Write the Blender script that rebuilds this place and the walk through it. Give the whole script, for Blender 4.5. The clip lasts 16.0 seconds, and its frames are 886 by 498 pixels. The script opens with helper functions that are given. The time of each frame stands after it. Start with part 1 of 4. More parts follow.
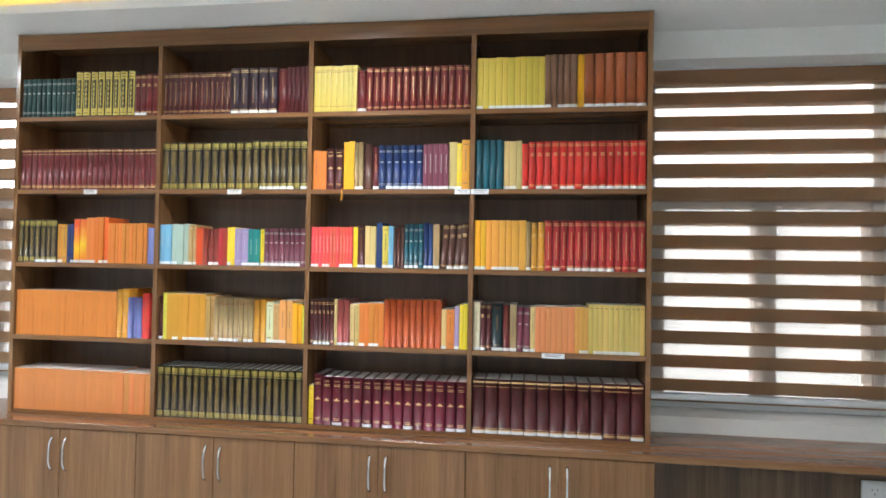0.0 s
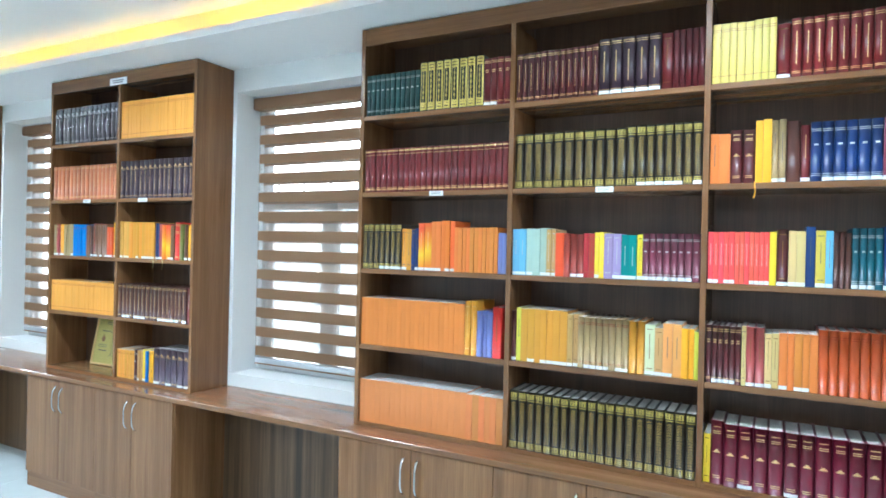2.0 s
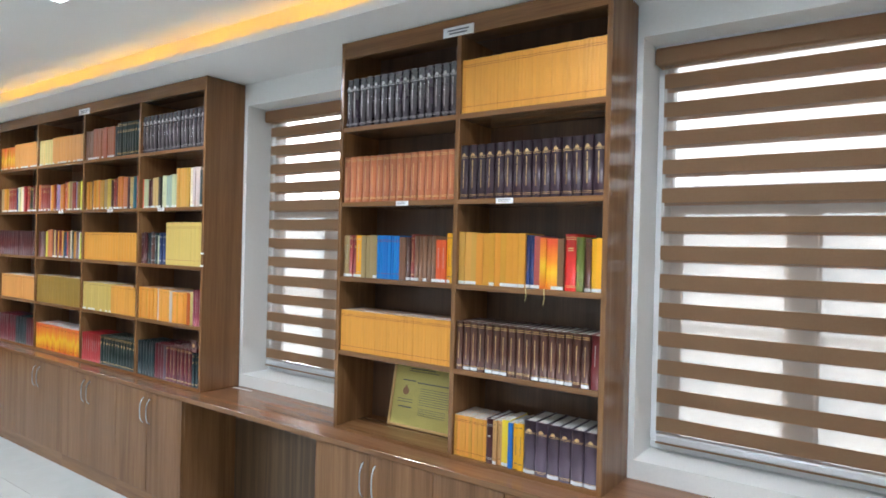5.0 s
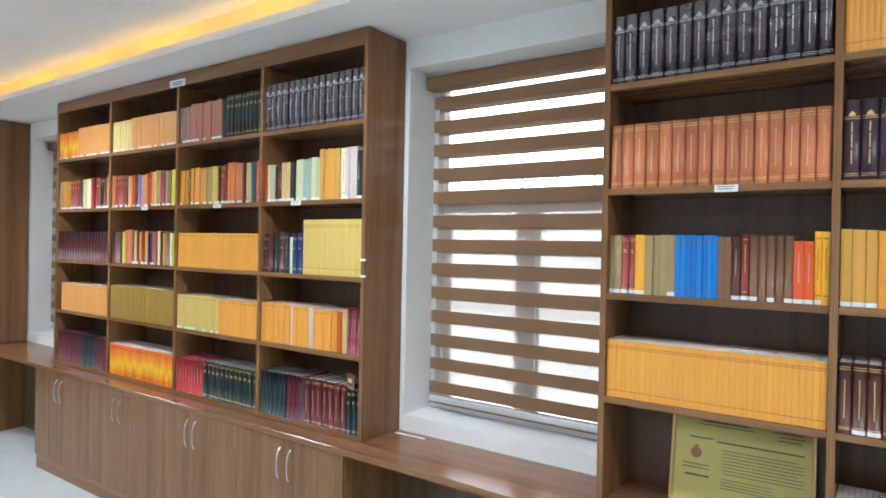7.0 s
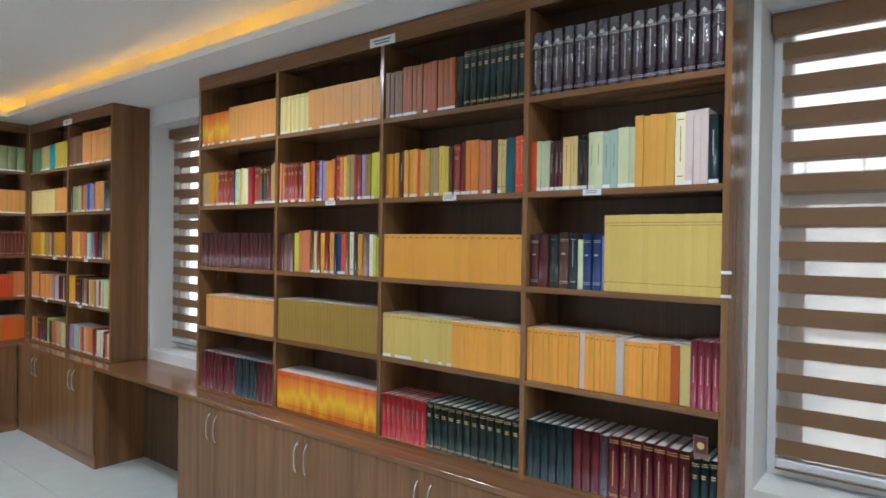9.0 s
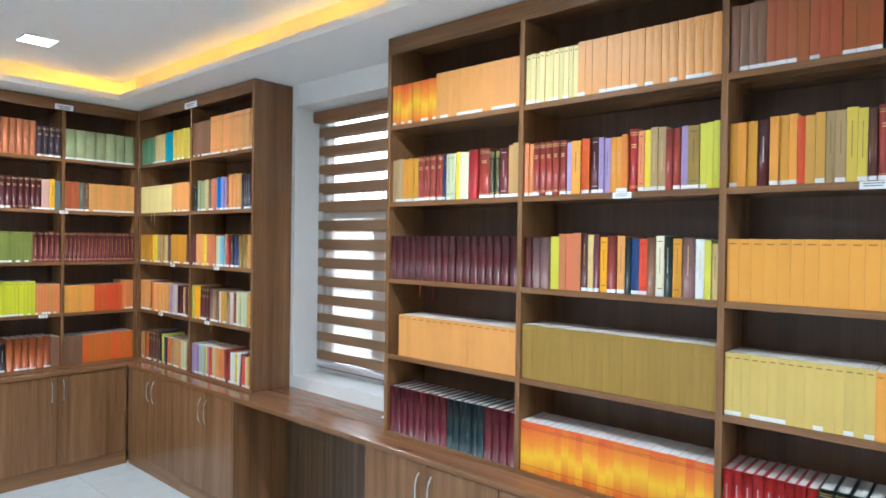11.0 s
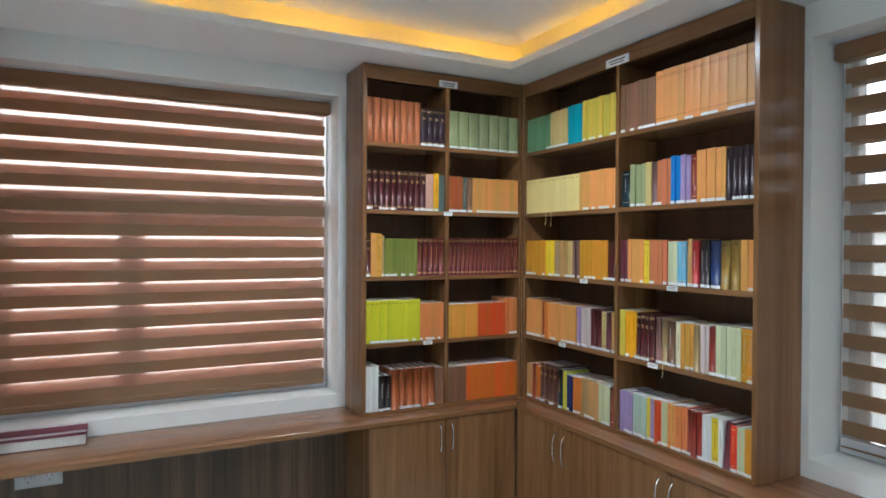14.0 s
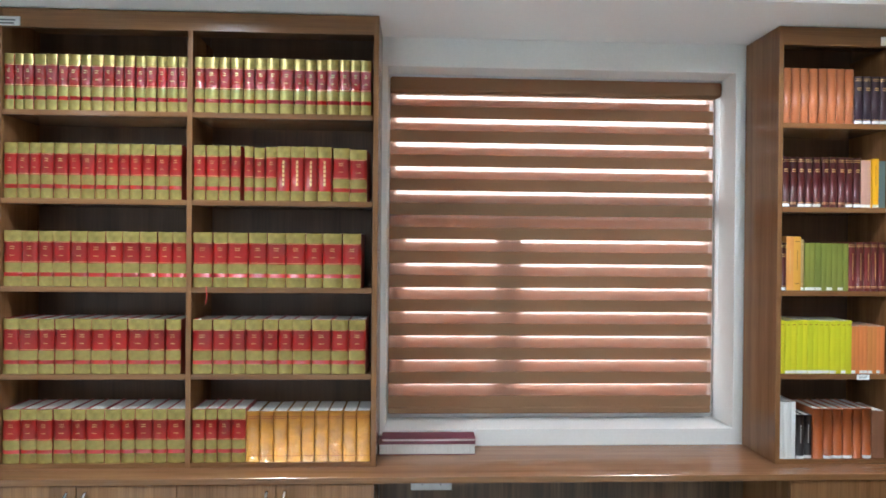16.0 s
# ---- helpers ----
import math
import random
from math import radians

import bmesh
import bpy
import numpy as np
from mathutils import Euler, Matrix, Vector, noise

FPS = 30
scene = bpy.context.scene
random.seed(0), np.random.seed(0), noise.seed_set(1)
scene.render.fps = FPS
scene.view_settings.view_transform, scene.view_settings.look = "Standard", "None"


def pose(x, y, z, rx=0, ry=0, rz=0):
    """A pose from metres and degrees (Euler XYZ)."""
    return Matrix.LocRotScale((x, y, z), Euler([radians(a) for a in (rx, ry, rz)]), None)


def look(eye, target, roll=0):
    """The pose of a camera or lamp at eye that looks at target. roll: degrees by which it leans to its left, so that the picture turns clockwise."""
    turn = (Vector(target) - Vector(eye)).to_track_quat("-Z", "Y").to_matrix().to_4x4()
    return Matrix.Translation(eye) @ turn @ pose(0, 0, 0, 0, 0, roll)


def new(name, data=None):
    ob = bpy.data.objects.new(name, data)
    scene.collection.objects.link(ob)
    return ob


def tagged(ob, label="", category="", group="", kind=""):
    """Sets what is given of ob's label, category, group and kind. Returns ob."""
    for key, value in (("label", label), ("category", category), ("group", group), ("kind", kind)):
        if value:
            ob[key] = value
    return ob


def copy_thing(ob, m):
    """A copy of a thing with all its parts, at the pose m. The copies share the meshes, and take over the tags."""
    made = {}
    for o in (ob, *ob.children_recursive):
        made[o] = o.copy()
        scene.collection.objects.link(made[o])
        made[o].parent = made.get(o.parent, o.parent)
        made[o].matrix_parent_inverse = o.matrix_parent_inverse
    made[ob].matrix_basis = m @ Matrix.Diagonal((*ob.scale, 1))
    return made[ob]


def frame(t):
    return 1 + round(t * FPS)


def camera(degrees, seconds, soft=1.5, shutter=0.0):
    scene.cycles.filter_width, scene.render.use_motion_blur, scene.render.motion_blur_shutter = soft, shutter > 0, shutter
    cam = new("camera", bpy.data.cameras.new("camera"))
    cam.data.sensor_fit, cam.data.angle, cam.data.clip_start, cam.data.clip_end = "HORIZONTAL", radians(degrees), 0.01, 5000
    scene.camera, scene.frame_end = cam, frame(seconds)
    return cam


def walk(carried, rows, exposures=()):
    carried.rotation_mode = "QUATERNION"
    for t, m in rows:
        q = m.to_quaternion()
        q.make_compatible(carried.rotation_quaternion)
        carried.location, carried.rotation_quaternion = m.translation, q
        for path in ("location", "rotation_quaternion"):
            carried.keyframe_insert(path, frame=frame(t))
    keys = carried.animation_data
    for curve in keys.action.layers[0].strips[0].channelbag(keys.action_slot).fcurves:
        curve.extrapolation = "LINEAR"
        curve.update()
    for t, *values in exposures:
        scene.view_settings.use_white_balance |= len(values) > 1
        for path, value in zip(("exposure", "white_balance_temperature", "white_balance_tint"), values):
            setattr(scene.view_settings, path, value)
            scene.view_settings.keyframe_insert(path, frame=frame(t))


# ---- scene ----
cam = camera(70.3, 16.0, soft=1.75)
# seconds, eye, target, roll
PATH = [
    (0, (12.053, -2.835, 1.535), (11.772, -0.855, 1.578), 0.9),
    (0.5, (11.868, -2.773, 1.566), (11.409, -0.827, 1.595), 1.1),
    (1, (11.685, -2.693, 1.585), (11.042, -0.8, 1.601), 1.3),
    (1.5, (11.483, -2.589, 1.618), (10.668, -0.763, 1.619), 1.3),
    (2, (11.237, -2.498, 1.614), (10.306, -0.729, 1.609), 1.3),
    (2.5, (10.939, -2.435, 1.621), (9.953, -0.695, 1.615), 1.3),
    (3, (10.613, -2.363, 1.642), (9.561, -0.662, 1.631), 1.4),
    (3.5, (10.241, -2.313, 1.674), (9.101, -0.67, 1.659), 1.4),
    (4, (9.89, -2.3, 1.687), (8.719, -0.679, 1.673), 1.4),
    (4.2, (9.749, -2.284, 1.682), (8.576, -0.664, 1.671), 1.5),
    (6.3, (8.252, -2.173, 1.66), (7.112, -0.529, 1.651), 1.1),
    (6.5, (8.116, -2.158, 1.664), (6.964, -0.524, 1.657), 1.3),
    (7, (7.763, -2.138, 1.66), (6.608, -0.505, 1.649), 1.1),
    (7.5, (7.417, -2.12, 1.657), (6.257, -0.491, 1.651), 1.2),
    (8, (7.063, -2.124, 1.658), (5.894, -0.501, 1.647), 1.1),
    (8.5, (6.683, -2.12, 1.657), (5.499, -0.508, 1.647), 1.1),
    (9, (6.329, -2.108, 1.67), (5.092, -0.537, 1.649), 0.8),
    (11.3, (4.719, -2.112, 1.681), (3.388, -0.619, 1.666), 0.7),
    (11.5, (4.565, -2.123, 1.667), (3.217, -0.646, 1.656), 0.6),
    (12, (4.241, -2.141, 1.677), (2.823, -0.732, 1.66), 0.6),
    (12.5, (3.933, -2.089, 1.691), (2.403, -0.802, 1.666), 0.5),
    (13, (3.665, -2.105, 1.682), (2.043, -0.935, 1.661), 0.4),
    (13.5, (3.409, -2.159, 1.678), (1.714, -1.099, 1.664), 0.3),
    (14, (3.185, -2.2, 1.689), (1.41, -1.278, 1.671), 0.3),
    (14.5, (3.026, -2.236, 1.674), (1.157, -1.524, 1.672), 0.3),
    (15, (2.881, -2.363, 1.669), (0.952, -1.837, 1.671), 0.3),
    (15.5, (2.774, -2.482, 1.66), (0.799, -2.165, 1.67), 0.4),
    (16, (2.667, -2.599, 1.686), (0.669, -2.512, 1.677), 0.5),
]
# seconds, stops, kelvin, tint
EXPOSURE = [(0.0, 0.66, 6400, 8), (0.7, 0.66, 6250, 6), (1.4, 0.72, 5800, 3), (2.0, 0.86, 5300, -2), (3.3, 0.90, 5250, -1), (3.8, 0.44, 5950, 7), (4.2, 0.18, 6150, 8),
            (6.3, 0.44, 6000, 7), (7.0, 0.40, 6000, 6), (7.5, 0.22, 6000, 6), (8.0, -0.08, 6020, 7), (9.2, -0.18, 5980, 6), (11.3, 0.52, 5680, 5), (12.6, 0.26, 5700, 5), (13.5, -0.22, 5860, 2),
            (14.0, -0.10, 5820, 3), (15.0, 0.38, 5860, 4), (16.0, 0.30, 5940, 5)]
walk(cam, [(t, look(eye, target, roll)) for t, eye, target, roll in PATH], EXPOSURE)

# ---- world and large lights ----
world = bpy.data.worlds.new("sky")
scene.world = world
world.use_nodes = True
wn = world.node_tree.nodes
sky = wn.new("ShaderNodeTexSky")
sky.sky_type, sky.sun_disc, sky.sun_elevation, sky.sun_rotation = "NISHITA", False, radians(40), radians(180)
world.node_tree.links.new(sky.outputs[0], wn["Background"].inputs[0])
wn["Background"].inputs[1].default_value = 0.13

sun = bpy.data.lights.new("sun", "SUN")
sun.energy, sun.angle, sun.color = 3.5, radians(0.5), (1.0, 0.96, 0.90)
new("sun", sun).matrix_world = look((0, -30, 25.2), (0, 0, 0))

DAY = 12.0         # glow of the backdrop sheets that stand in for daylight
PANEL_WATTS = 21   # each square ceiling panel
COVE_WATTS = 0.95  # each length of warm cove strip

SOFFIT, TRAY = 2.66, 2.80
WALL = 0.28        # bookcase fronts to wall face
LIP = 0.245        # soffit edge in front of the bookcases
EAST, SOUTH = 14.4, -6.4
ROW_Y = -0.93


def lamp(name, m, watts, sx, sy, colour, spread=math.pi):
    data = bpy.data.lights.new(name, "AREA")
    data.shape, data.size, data.size_y, data.energy, data.color = "RECTANGLE", sx, sy, watts, colour
    data.spread = spread
    ob = new(name, data)
    ob.matrix_world = m
    return ob


# Only the ROW_Y row is known; rows at -3.6 and -5.0 are added fill.
PANELS = [(x, y) for y in (ROW_Y, -3.6) for x in (0.85, 3.4, 5.97, 8.55, 11.1)] + [(2.1, -5.0), (7.2, -5.0), (12.3, -5.0)]
for x, y in PANELS:
    lamp("panel_or_fill_light", pose(x, y, TRAY - 0.016), PANEL_WATTS, 0.15, 0.15, (0.91, 0.95, 1.0), radians(160))
WARM = (1.0, 0.46, 0.04)
for k in range(15):
    lamp("cove_light", pose(LIP + 0.45 + 0.9 * k, -LIP + 0.03, SOFFIT + 0.04, 90), COVE_WATTS, 0.72, 0.02, WARM)
for k in range(7):
    lamp("cove_light", pose(LIP - 0.03, -LIP - 0.2 - 0.9 * k, SOFFIT + 0.04, 0, 90), COVE_WATTS, 0.02, 0.72, WARM)


# ---- materials ----
def lin(r, g, b):
    return tuple(((c / 255) / 12.92 if c / 255 <= 0.04045 else ((c / 255 + 0.055) / 1.055) ** 2.4) for c in (r, g, b)) + (1.0,)


def material(name):
    m = bpy.data.materials.new(name)
    m.use_nodes = True
    return m, m.node_tree.nodes, m.node_tree.links, m.node_tree.nodes["Principled BSDF"]


def node(ns, kind, **inputs):
    n = ns.new(kind)
    for k, v in inputs.items():
        n.inputs[k.replace("_", " ")].default_value = v
    return n


def ramp(ns, stops):
    n = ns.new("ShaderNodeValToRGB")
    e = n.color_ramp.elements
    e[0].position, e[0].color = stops[0]
    e[1].position, e[1].color = stops[-1]
    for p, c in stops[1:-1]:
        x = e.new(p)
        x.color = c
    return n


def wood(name, dark, mid, light, along, rough=0.23, across=16.0):
    """Streaked laminate: grain runs along one axis (0, 1 or 2)."""
    m, ns, ln, bsdf = material(name)
    tc, info = ns.new("ShaderNodeTexCoord"), ns.new("ShaderNodeObjectInfo")
    mp = ns.new("ShaderNodeMapping")
    sc = [across] * 3
    sc[along] = 0.45
    mp.inputs["Scale"].default_value = sc
    off = ns.new("ShaderNodeVectorMath")
    off.operation = "MULTIPLY_ADD"
    mul = ns.new("ShaderNodeCombineXYZ")
    for i in range(3):
        ln.new(info.outputs["Random"], mul.inputs[i])
    off.inputs[1].default_value = (37.0, 23.0, 11.0)
    ln.new(mul.outputs[0], off.inputs[0])
    ln.new(tc.outputs["Object"], off.inputs[2])
    ln.new(off.outputs[0], mp.inputs[0])
    big = node(ns, "ShaderNodeTexNoise", Scale=1.0, Detail=5.0, Roughness=0.6, Distortion=0.35)
    ln.new(mp.outputs[0], big.inputs["Vector"])
    r = ramp(ns, [(0.30, dark), (0.5, mid), (0.72, light)])
    ln.new(big.outputs[0], r.inputs[0])
    mp2 = ns.new("ShaderNodeMapping")
    sc = [260.0] * 3
    sc[along] = 5.0
    mp2.inputs["Scale"].default_value = sc
    ln.new(off.outputs[0], mp2.inputs[0])
    fine = node(ns, "ShaderNodeTexNoise", Scale=1.0, Detail=3.0, Roughness=0.6)
    ln.new(mp2.outputs[0], fine.inputs["Vector"])
    mix = ns.new("ShaderNodeMix")
    mix.data_type, mix.blend_type = "RGBA", "MULTIPLY"
    mix.inputs[0].default_value = 1.0
    r2 = ramp(ns, [(0.3, (0.78, 0.76, 0.74, 1)), (0.7, (1.12, 1.1, 1.08, 1))])
    ln.new(fine.outputs[0], r2.inputs[0])
    ln.new(r.outputs[0], mix.inputs[6])
    ln.new(r2.outputs[0], mix.inputs[7])
    ln.new(mix.outputs[2], bsdf.inputs["Base Color"])
    bump = node(ns, "ShaderNodeBump", Strength=0.06, Distance=0.001)
    ln.new(fine.outputs[0], bump.inputs["Height"])
    ln.new(bump.outputs[0], bsdf.inputs["Normal"])
    bsdf.inputs["Roughness"].default_value = rough
    return m


WD, WM, WL = lin(108, 75, 48), lin(129, 92, 59), lin(143, 106, 70)
wood_v = wood("walnut_laminate_upright", WD, WM, WL, 2)
wood_h = wood("walnut_laminate_level", WD, WM, WL, 0)
# Same walnut for the backs, with the shade inside the bays darkened in.
wood_back_shaded = wood("shaded_walnut_backing", lin(72, 49, 33), lin(90, 64, 45), lin(102, 75, 54), 2, 0.35)
wood_top = wood("walnut_laminate_worktop", lin(116, 78, 52), lin(134, 94, 65), lin(147, 107, 77), 0, 0.19)
wood_top.node_tree.nodes["Principled BSDF"].inputs["Specular IOR Level"].default_value = 0.75
wood_knee = wood("striped_walnut_panel", lin(56, 41, 29), lin(90, 69, 48), lin(122, 97, 70), 2, 0.35, 22.0)


def plain(name, colour, rough=0.5, metal=0.0, speck=0.06, scale=60.0, bump=0.05):
    m, ns, ln, bsdf = material(name)
    tc = ns.new("ShaderNodeTexCoord")
    n1 = node(ns, "ShaderNodeTexNoise", Scale=scale, Detail=4.0)
    ln.new(tc.outputs["Object"], n1.inputs["Vector"])
    n2 = node(ns, "ShaderNodeTexNoise", Scale=1.3, Detail=3.0)
    ln.new(tc.outputs["Object"], n2.inputs["Vector"])
    add = ns.new("ShaderNodeMath")
    ln.new(n1.outputs[0], add.inputs[0])
    ln.new(n2.outputs[0], add.inputs[1])
    lo = tuple(c * (1 - speck) for c in colour[:3]) + (1,)
    hi = tuple(min(1, c * (1 + speck)) for c in colour[:3]) + (1,)
    r = ramp(ns, [(0.35, lo), (0.65, hi)])
    half = ns.new("ShaderNodeMath")
    half.operation = "MULTIPLY"
    half.inputs[1].default_value = 0.5
    ln.new(add.outputs[0], half.inputs[0])
    ln.new(half.outputs[0], r.inputs[0])
    ln.new(r.outputs[0], bsdf.inputs["Base Color"])
    b = node(ns, "ShaderNodeBump", Strength=bump, Distance=0.002)
    ln.new(n1.outputs[0], b.inputs["Height"])
    ln.new(b.outputs[0], bsdf.inputs["Normal"])
    bsdf.inputs["Roughness"].default_value, bsdf.inputs["Metallic"].default_value = rough, metal
    return m


white_wall = plain("white_wall_paint", (0.80, 0.80, 0.78, 1), 0.6, 0, 0.03, 90, 0.08)
ceiling_paint = plain("white_ceiling_paint", (0.80, 0.80, 0.79, 1), 0.7, 0, 0.02, 90, 0.06)
upvc = plain("white_window_frame", (0.74, 0.75, 0.76, 1), 0.3, 0, 0.02)
tile_mat = plain("pale_grey_floor_tile", (0.57, 0.60, 0.59, 1), 0.16, 0, 0.05, 7, 0.01)
grout = plain("grey_grout", (0.25, 0.26, 0.26, 1), 0.8)
steel = plain("brushed_steel", (0.64, 0.62, 0.59, 1), 0.18, 1.0, 0.04)
card = plain("white_card", (0.78, 0.79, 0.80, 1), 0.55, 0, 0.03)
ink = plain("dark_print", (0.08, 0.08, 0.10, 1), 0.6)
rail_metal = plain("pale_aluminium", (0.72, 0.74, 0.77, 1), 0.3, 0.6, 0.03)


def glass_material():
    m, ns, ln, bsdf = material("window_glass")
    bsdf.inputs["Roughness"].default_value = 0.0
    bsdf.inputs["Transmission Weight"].default_value = 1.0
    bsdf.inputs["IOR"].default_value = 1.05
    bsdf.inputs["Base Color"].default_value = (0.96, 0.98, 0.98, 1)
    return m


glass = glass_material()


def fabric(name, colour, through_colour, share, open_share):
    """Woven blind cloth: part diffuse, part translucent, part open weave."""
    m, ns, ln, bsdf = material(name)
    tc = ns.new("ShaderNodeTexCoord")
    n1 = node(ns, "ShaderNodeTexNoise", Scale=220.0, Detail=2.0)
    ln.new(tc.outputs["Object"], n1.inputs["Vector"])
    lo = tuple(c * 0.86 for c in colour[:3]) + (1,)
    r = ramp(ns, [(0.35, lo), (0.65, colour)])
    ln.new(n1.outputs[0], r.inputs[0])
    ln.new(r.outputs[0], bsdf.inputs["Base Color"])
    bsdf.inputs["Roughness"].default_value = 0.85
    tr = ns.new("ShaderNodeBsdfTranslucent")
    tr.inputs[0].default_value = through_colour
    a = ns.new("ShaderNodeMixShader")
    a.inputs[0].default_value = share
    ln.new(bsdf.outputs[0], a.inputs[1])
    ln.new(tr.outputs[0], a.inputs[2])
    op = ns.new("ShaderNodeBsdfTransparent")
    b = ns.new("ShaderNodeMixShader")
    b.inputs[0].default_value = open_share
    ln.new(a.outputs[0], b.inputs[1])
    ln.new(op.outputs[0], b.inputs[2])
    ln.new(b.outputs[0], ns["Material Output"].inputs[0])
    return m


band_cloth = fabric("brown_blind_band", lin(148, 119, 90), lin(196, 138, 90), 0.27, 0.0)
sheer_cloth = fabric("sheer_blind_band", lin(196, 176, 160), lin(240, 224, 212), 0.5, 0.80)
sheer_rose = fabric("rose_sheer_blind_band", lin(222, 182, 160), lin(240, 192, 168), 0.6, 0.64)


def glow(name, colour, strength):
    m, ns, ln, bsdf = material(name)
    bsdf.inputs["Base Color"].default_value = (0.8, 0.8, 0.8, 1)
    bsdf.inputs["Emission Color"].default_value = colour
    bsdf.inputs["Emission Strength"].default_value = strength
    return m


def daylight_sheet_material(name, low, high, x0, x1):
    """Glowing daylight stand-in; brightening towards the west and upwards is painted into its emission."""
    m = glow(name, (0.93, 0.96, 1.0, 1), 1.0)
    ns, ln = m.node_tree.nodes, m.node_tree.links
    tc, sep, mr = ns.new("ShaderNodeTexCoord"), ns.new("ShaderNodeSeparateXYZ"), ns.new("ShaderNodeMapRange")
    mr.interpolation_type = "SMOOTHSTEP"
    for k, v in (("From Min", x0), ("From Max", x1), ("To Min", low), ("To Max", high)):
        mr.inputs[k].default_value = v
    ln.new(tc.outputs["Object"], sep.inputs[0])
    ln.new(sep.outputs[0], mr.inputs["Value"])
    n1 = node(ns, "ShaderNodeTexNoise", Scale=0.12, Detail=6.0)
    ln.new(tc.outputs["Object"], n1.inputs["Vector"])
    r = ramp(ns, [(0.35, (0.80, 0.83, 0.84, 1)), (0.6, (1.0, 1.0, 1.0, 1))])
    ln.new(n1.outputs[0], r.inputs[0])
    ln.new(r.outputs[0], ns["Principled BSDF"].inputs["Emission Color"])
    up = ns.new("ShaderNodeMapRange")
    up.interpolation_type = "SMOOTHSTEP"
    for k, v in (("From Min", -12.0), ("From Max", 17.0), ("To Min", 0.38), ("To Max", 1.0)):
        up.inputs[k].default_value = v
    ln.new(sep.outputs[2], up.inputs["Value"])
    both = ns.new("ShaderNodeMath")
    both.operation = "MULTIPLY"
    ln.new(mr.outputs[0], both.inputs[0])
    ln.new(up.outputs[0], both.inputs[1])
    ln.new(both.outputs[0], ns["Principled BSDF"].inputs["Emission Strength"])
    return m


daylight_sheet = daylight_sheet_material("glowing_daylight_sheet", DAY, DAY * 0.07, -26.0, -3.0)
daylight_sheet_west = daylight_sheet_material("glowing_daylight_sheet_west", DAY * 0.45, DAY * 0.45, -59.0, -57.0)
panel_glow = glow("panel_diffuser", (0.85, 0.93, 1.0, 1), 14.0)
strip_glow = glow("warm_strip", (1.0, 0.55, 0.08, 1), 2.0)


# ---- mesh helpers ----
def add_box(bm, x0, x1, y0, y1, z0, z1, bevel=0.0):
    vs = [bm.verts.new((x, y, z)) for x in (x0, x1) for y in (y0, y1) for z in (z0, z1)]
    fs = [bm.faces.new([vs[i] for i in f]) for f in ((0, 1, 3, 2), (4, 6, 7, 5), (0, 4, 5, 1), (2, 3, 7, 6), (0, 2, 6, 4), (1, 5, 7, 3))]
    if bevel:
        es = {e for f in fs for e in f.edges}
        bmesh.ops.bevel(bm, geom=list(es), offset=bevel, segments=1, affect="EDGES")
    return bm


def box(x0, x1, y0, y1, z0, z1, bevel=0.0):
    return add_box(bmesh.new(), x0, x1, y0, y1, z0, z1, bevel)


def mesh_of(name, bm, mat):
    bmesh.ops.recalc_face_normals(bm, faces=bm.faces)
    me = bpy.data.meshes.new(name)
    bm.to_mesh(me)
    bm.free()
    for x in (mat if isinstance(mat, (list, tuple)) else [mat]):
        me.materials.append(x)
    return me


def part(name, bm, mat, parent=None, label=""):
    me = bm if isinstance(bm, bpy.types.Mesh) else mesh_of(name, bm, mat)
    ob = new(name, me)
    if parent is not None:
        ob.parent = parent
    if label:
        ob["label"] = label
    return ob


def thing(name, m, label, category, group="", kind=""):
    ob = new(name)
    ob.empty_display_size = 0.1
    ob.matrix_world = m
    return tagged(ob, label, category, group, kind)


NORTH = Matrix.Identity(4)
WEST = pose(0, 0, 0, 0, 0, 90)   # local x runs north along the west wall, local y into that wall

# ---- structure ----
OPEN_LOW, OPEN_HIGH = 0.825, 2.525
NORTH_GAPS = [(1.62, 2.715), (5.835, 6.91), (8.345, 9.435), (12.605, 13.76)]
WEST_GAPS = [(-2.735, -1.075)]
OUT = 0.60


def wall_with_gaps(name, m, u0, u1, gaps):
    bm = bmesh.new()
    add_box(bm, u0, u1, WALL, OUT, 0, OPEN_LOW)
    add_box(bm, u0, u1, WALL, OUT, OPEN_HIGH, 3.0)
    at = u0
    for a, b in gaps + [(u1, u1)]:
        add_box(bm, at, a, WALL, OUT, OPEN_LOW, OPEN_HIGH)
        at = b
    ob = part(name, bm, white_wall)
    ob.matrix_world = m
    return tagged(ob, "white painted wall with deep window openings", "wall", kind="structure")


wall_with_gaps("wall_north", NORTH, -OUT, EAST + 0.2, NORTH_GAPS)
wall_with_gaps("wall_west", WEST, SOUTH - 0.2, WALL, WEST_GAPS)
tagged(part("wall_east", box(EAST, EAST + 0.2, SOUTH - 0.2, WALL, 0, 3.0), white_wall), "plain white painted end wall", "wall", kind="structure")
tagged(part("wall_south", box(-WALL, EAST, SOUTH - 0.2, SOUTH, 0, 3.0), white_wall), "plain white painted long wall", "wall", kind="structure")

bm = bmesh.new()
add_box(bm, -WALL, EAST, -LIP, WALL, SOFFIT, SOFFIT + 0.015)
add_box(bm, -WALL, LIP, SOUTH, -LIP, SOFFIT, SOFFIT + 0.015)
add_box(bm, LIP - 0.015, EAST, -LIP, -LIP + 0.015, SOFFIT + 0.015, SOFFIT + 0.042)
add_box(bm, LIP - 0.015, LIP, SOUTH, -LIP, SOFFIT + 0.015, SOFFIT + 0.042)
add_box(bm, -WALL, EAST, -LIP + 0.20, -LIP + 0.22, SOFFIT + 0.015, 2.90)
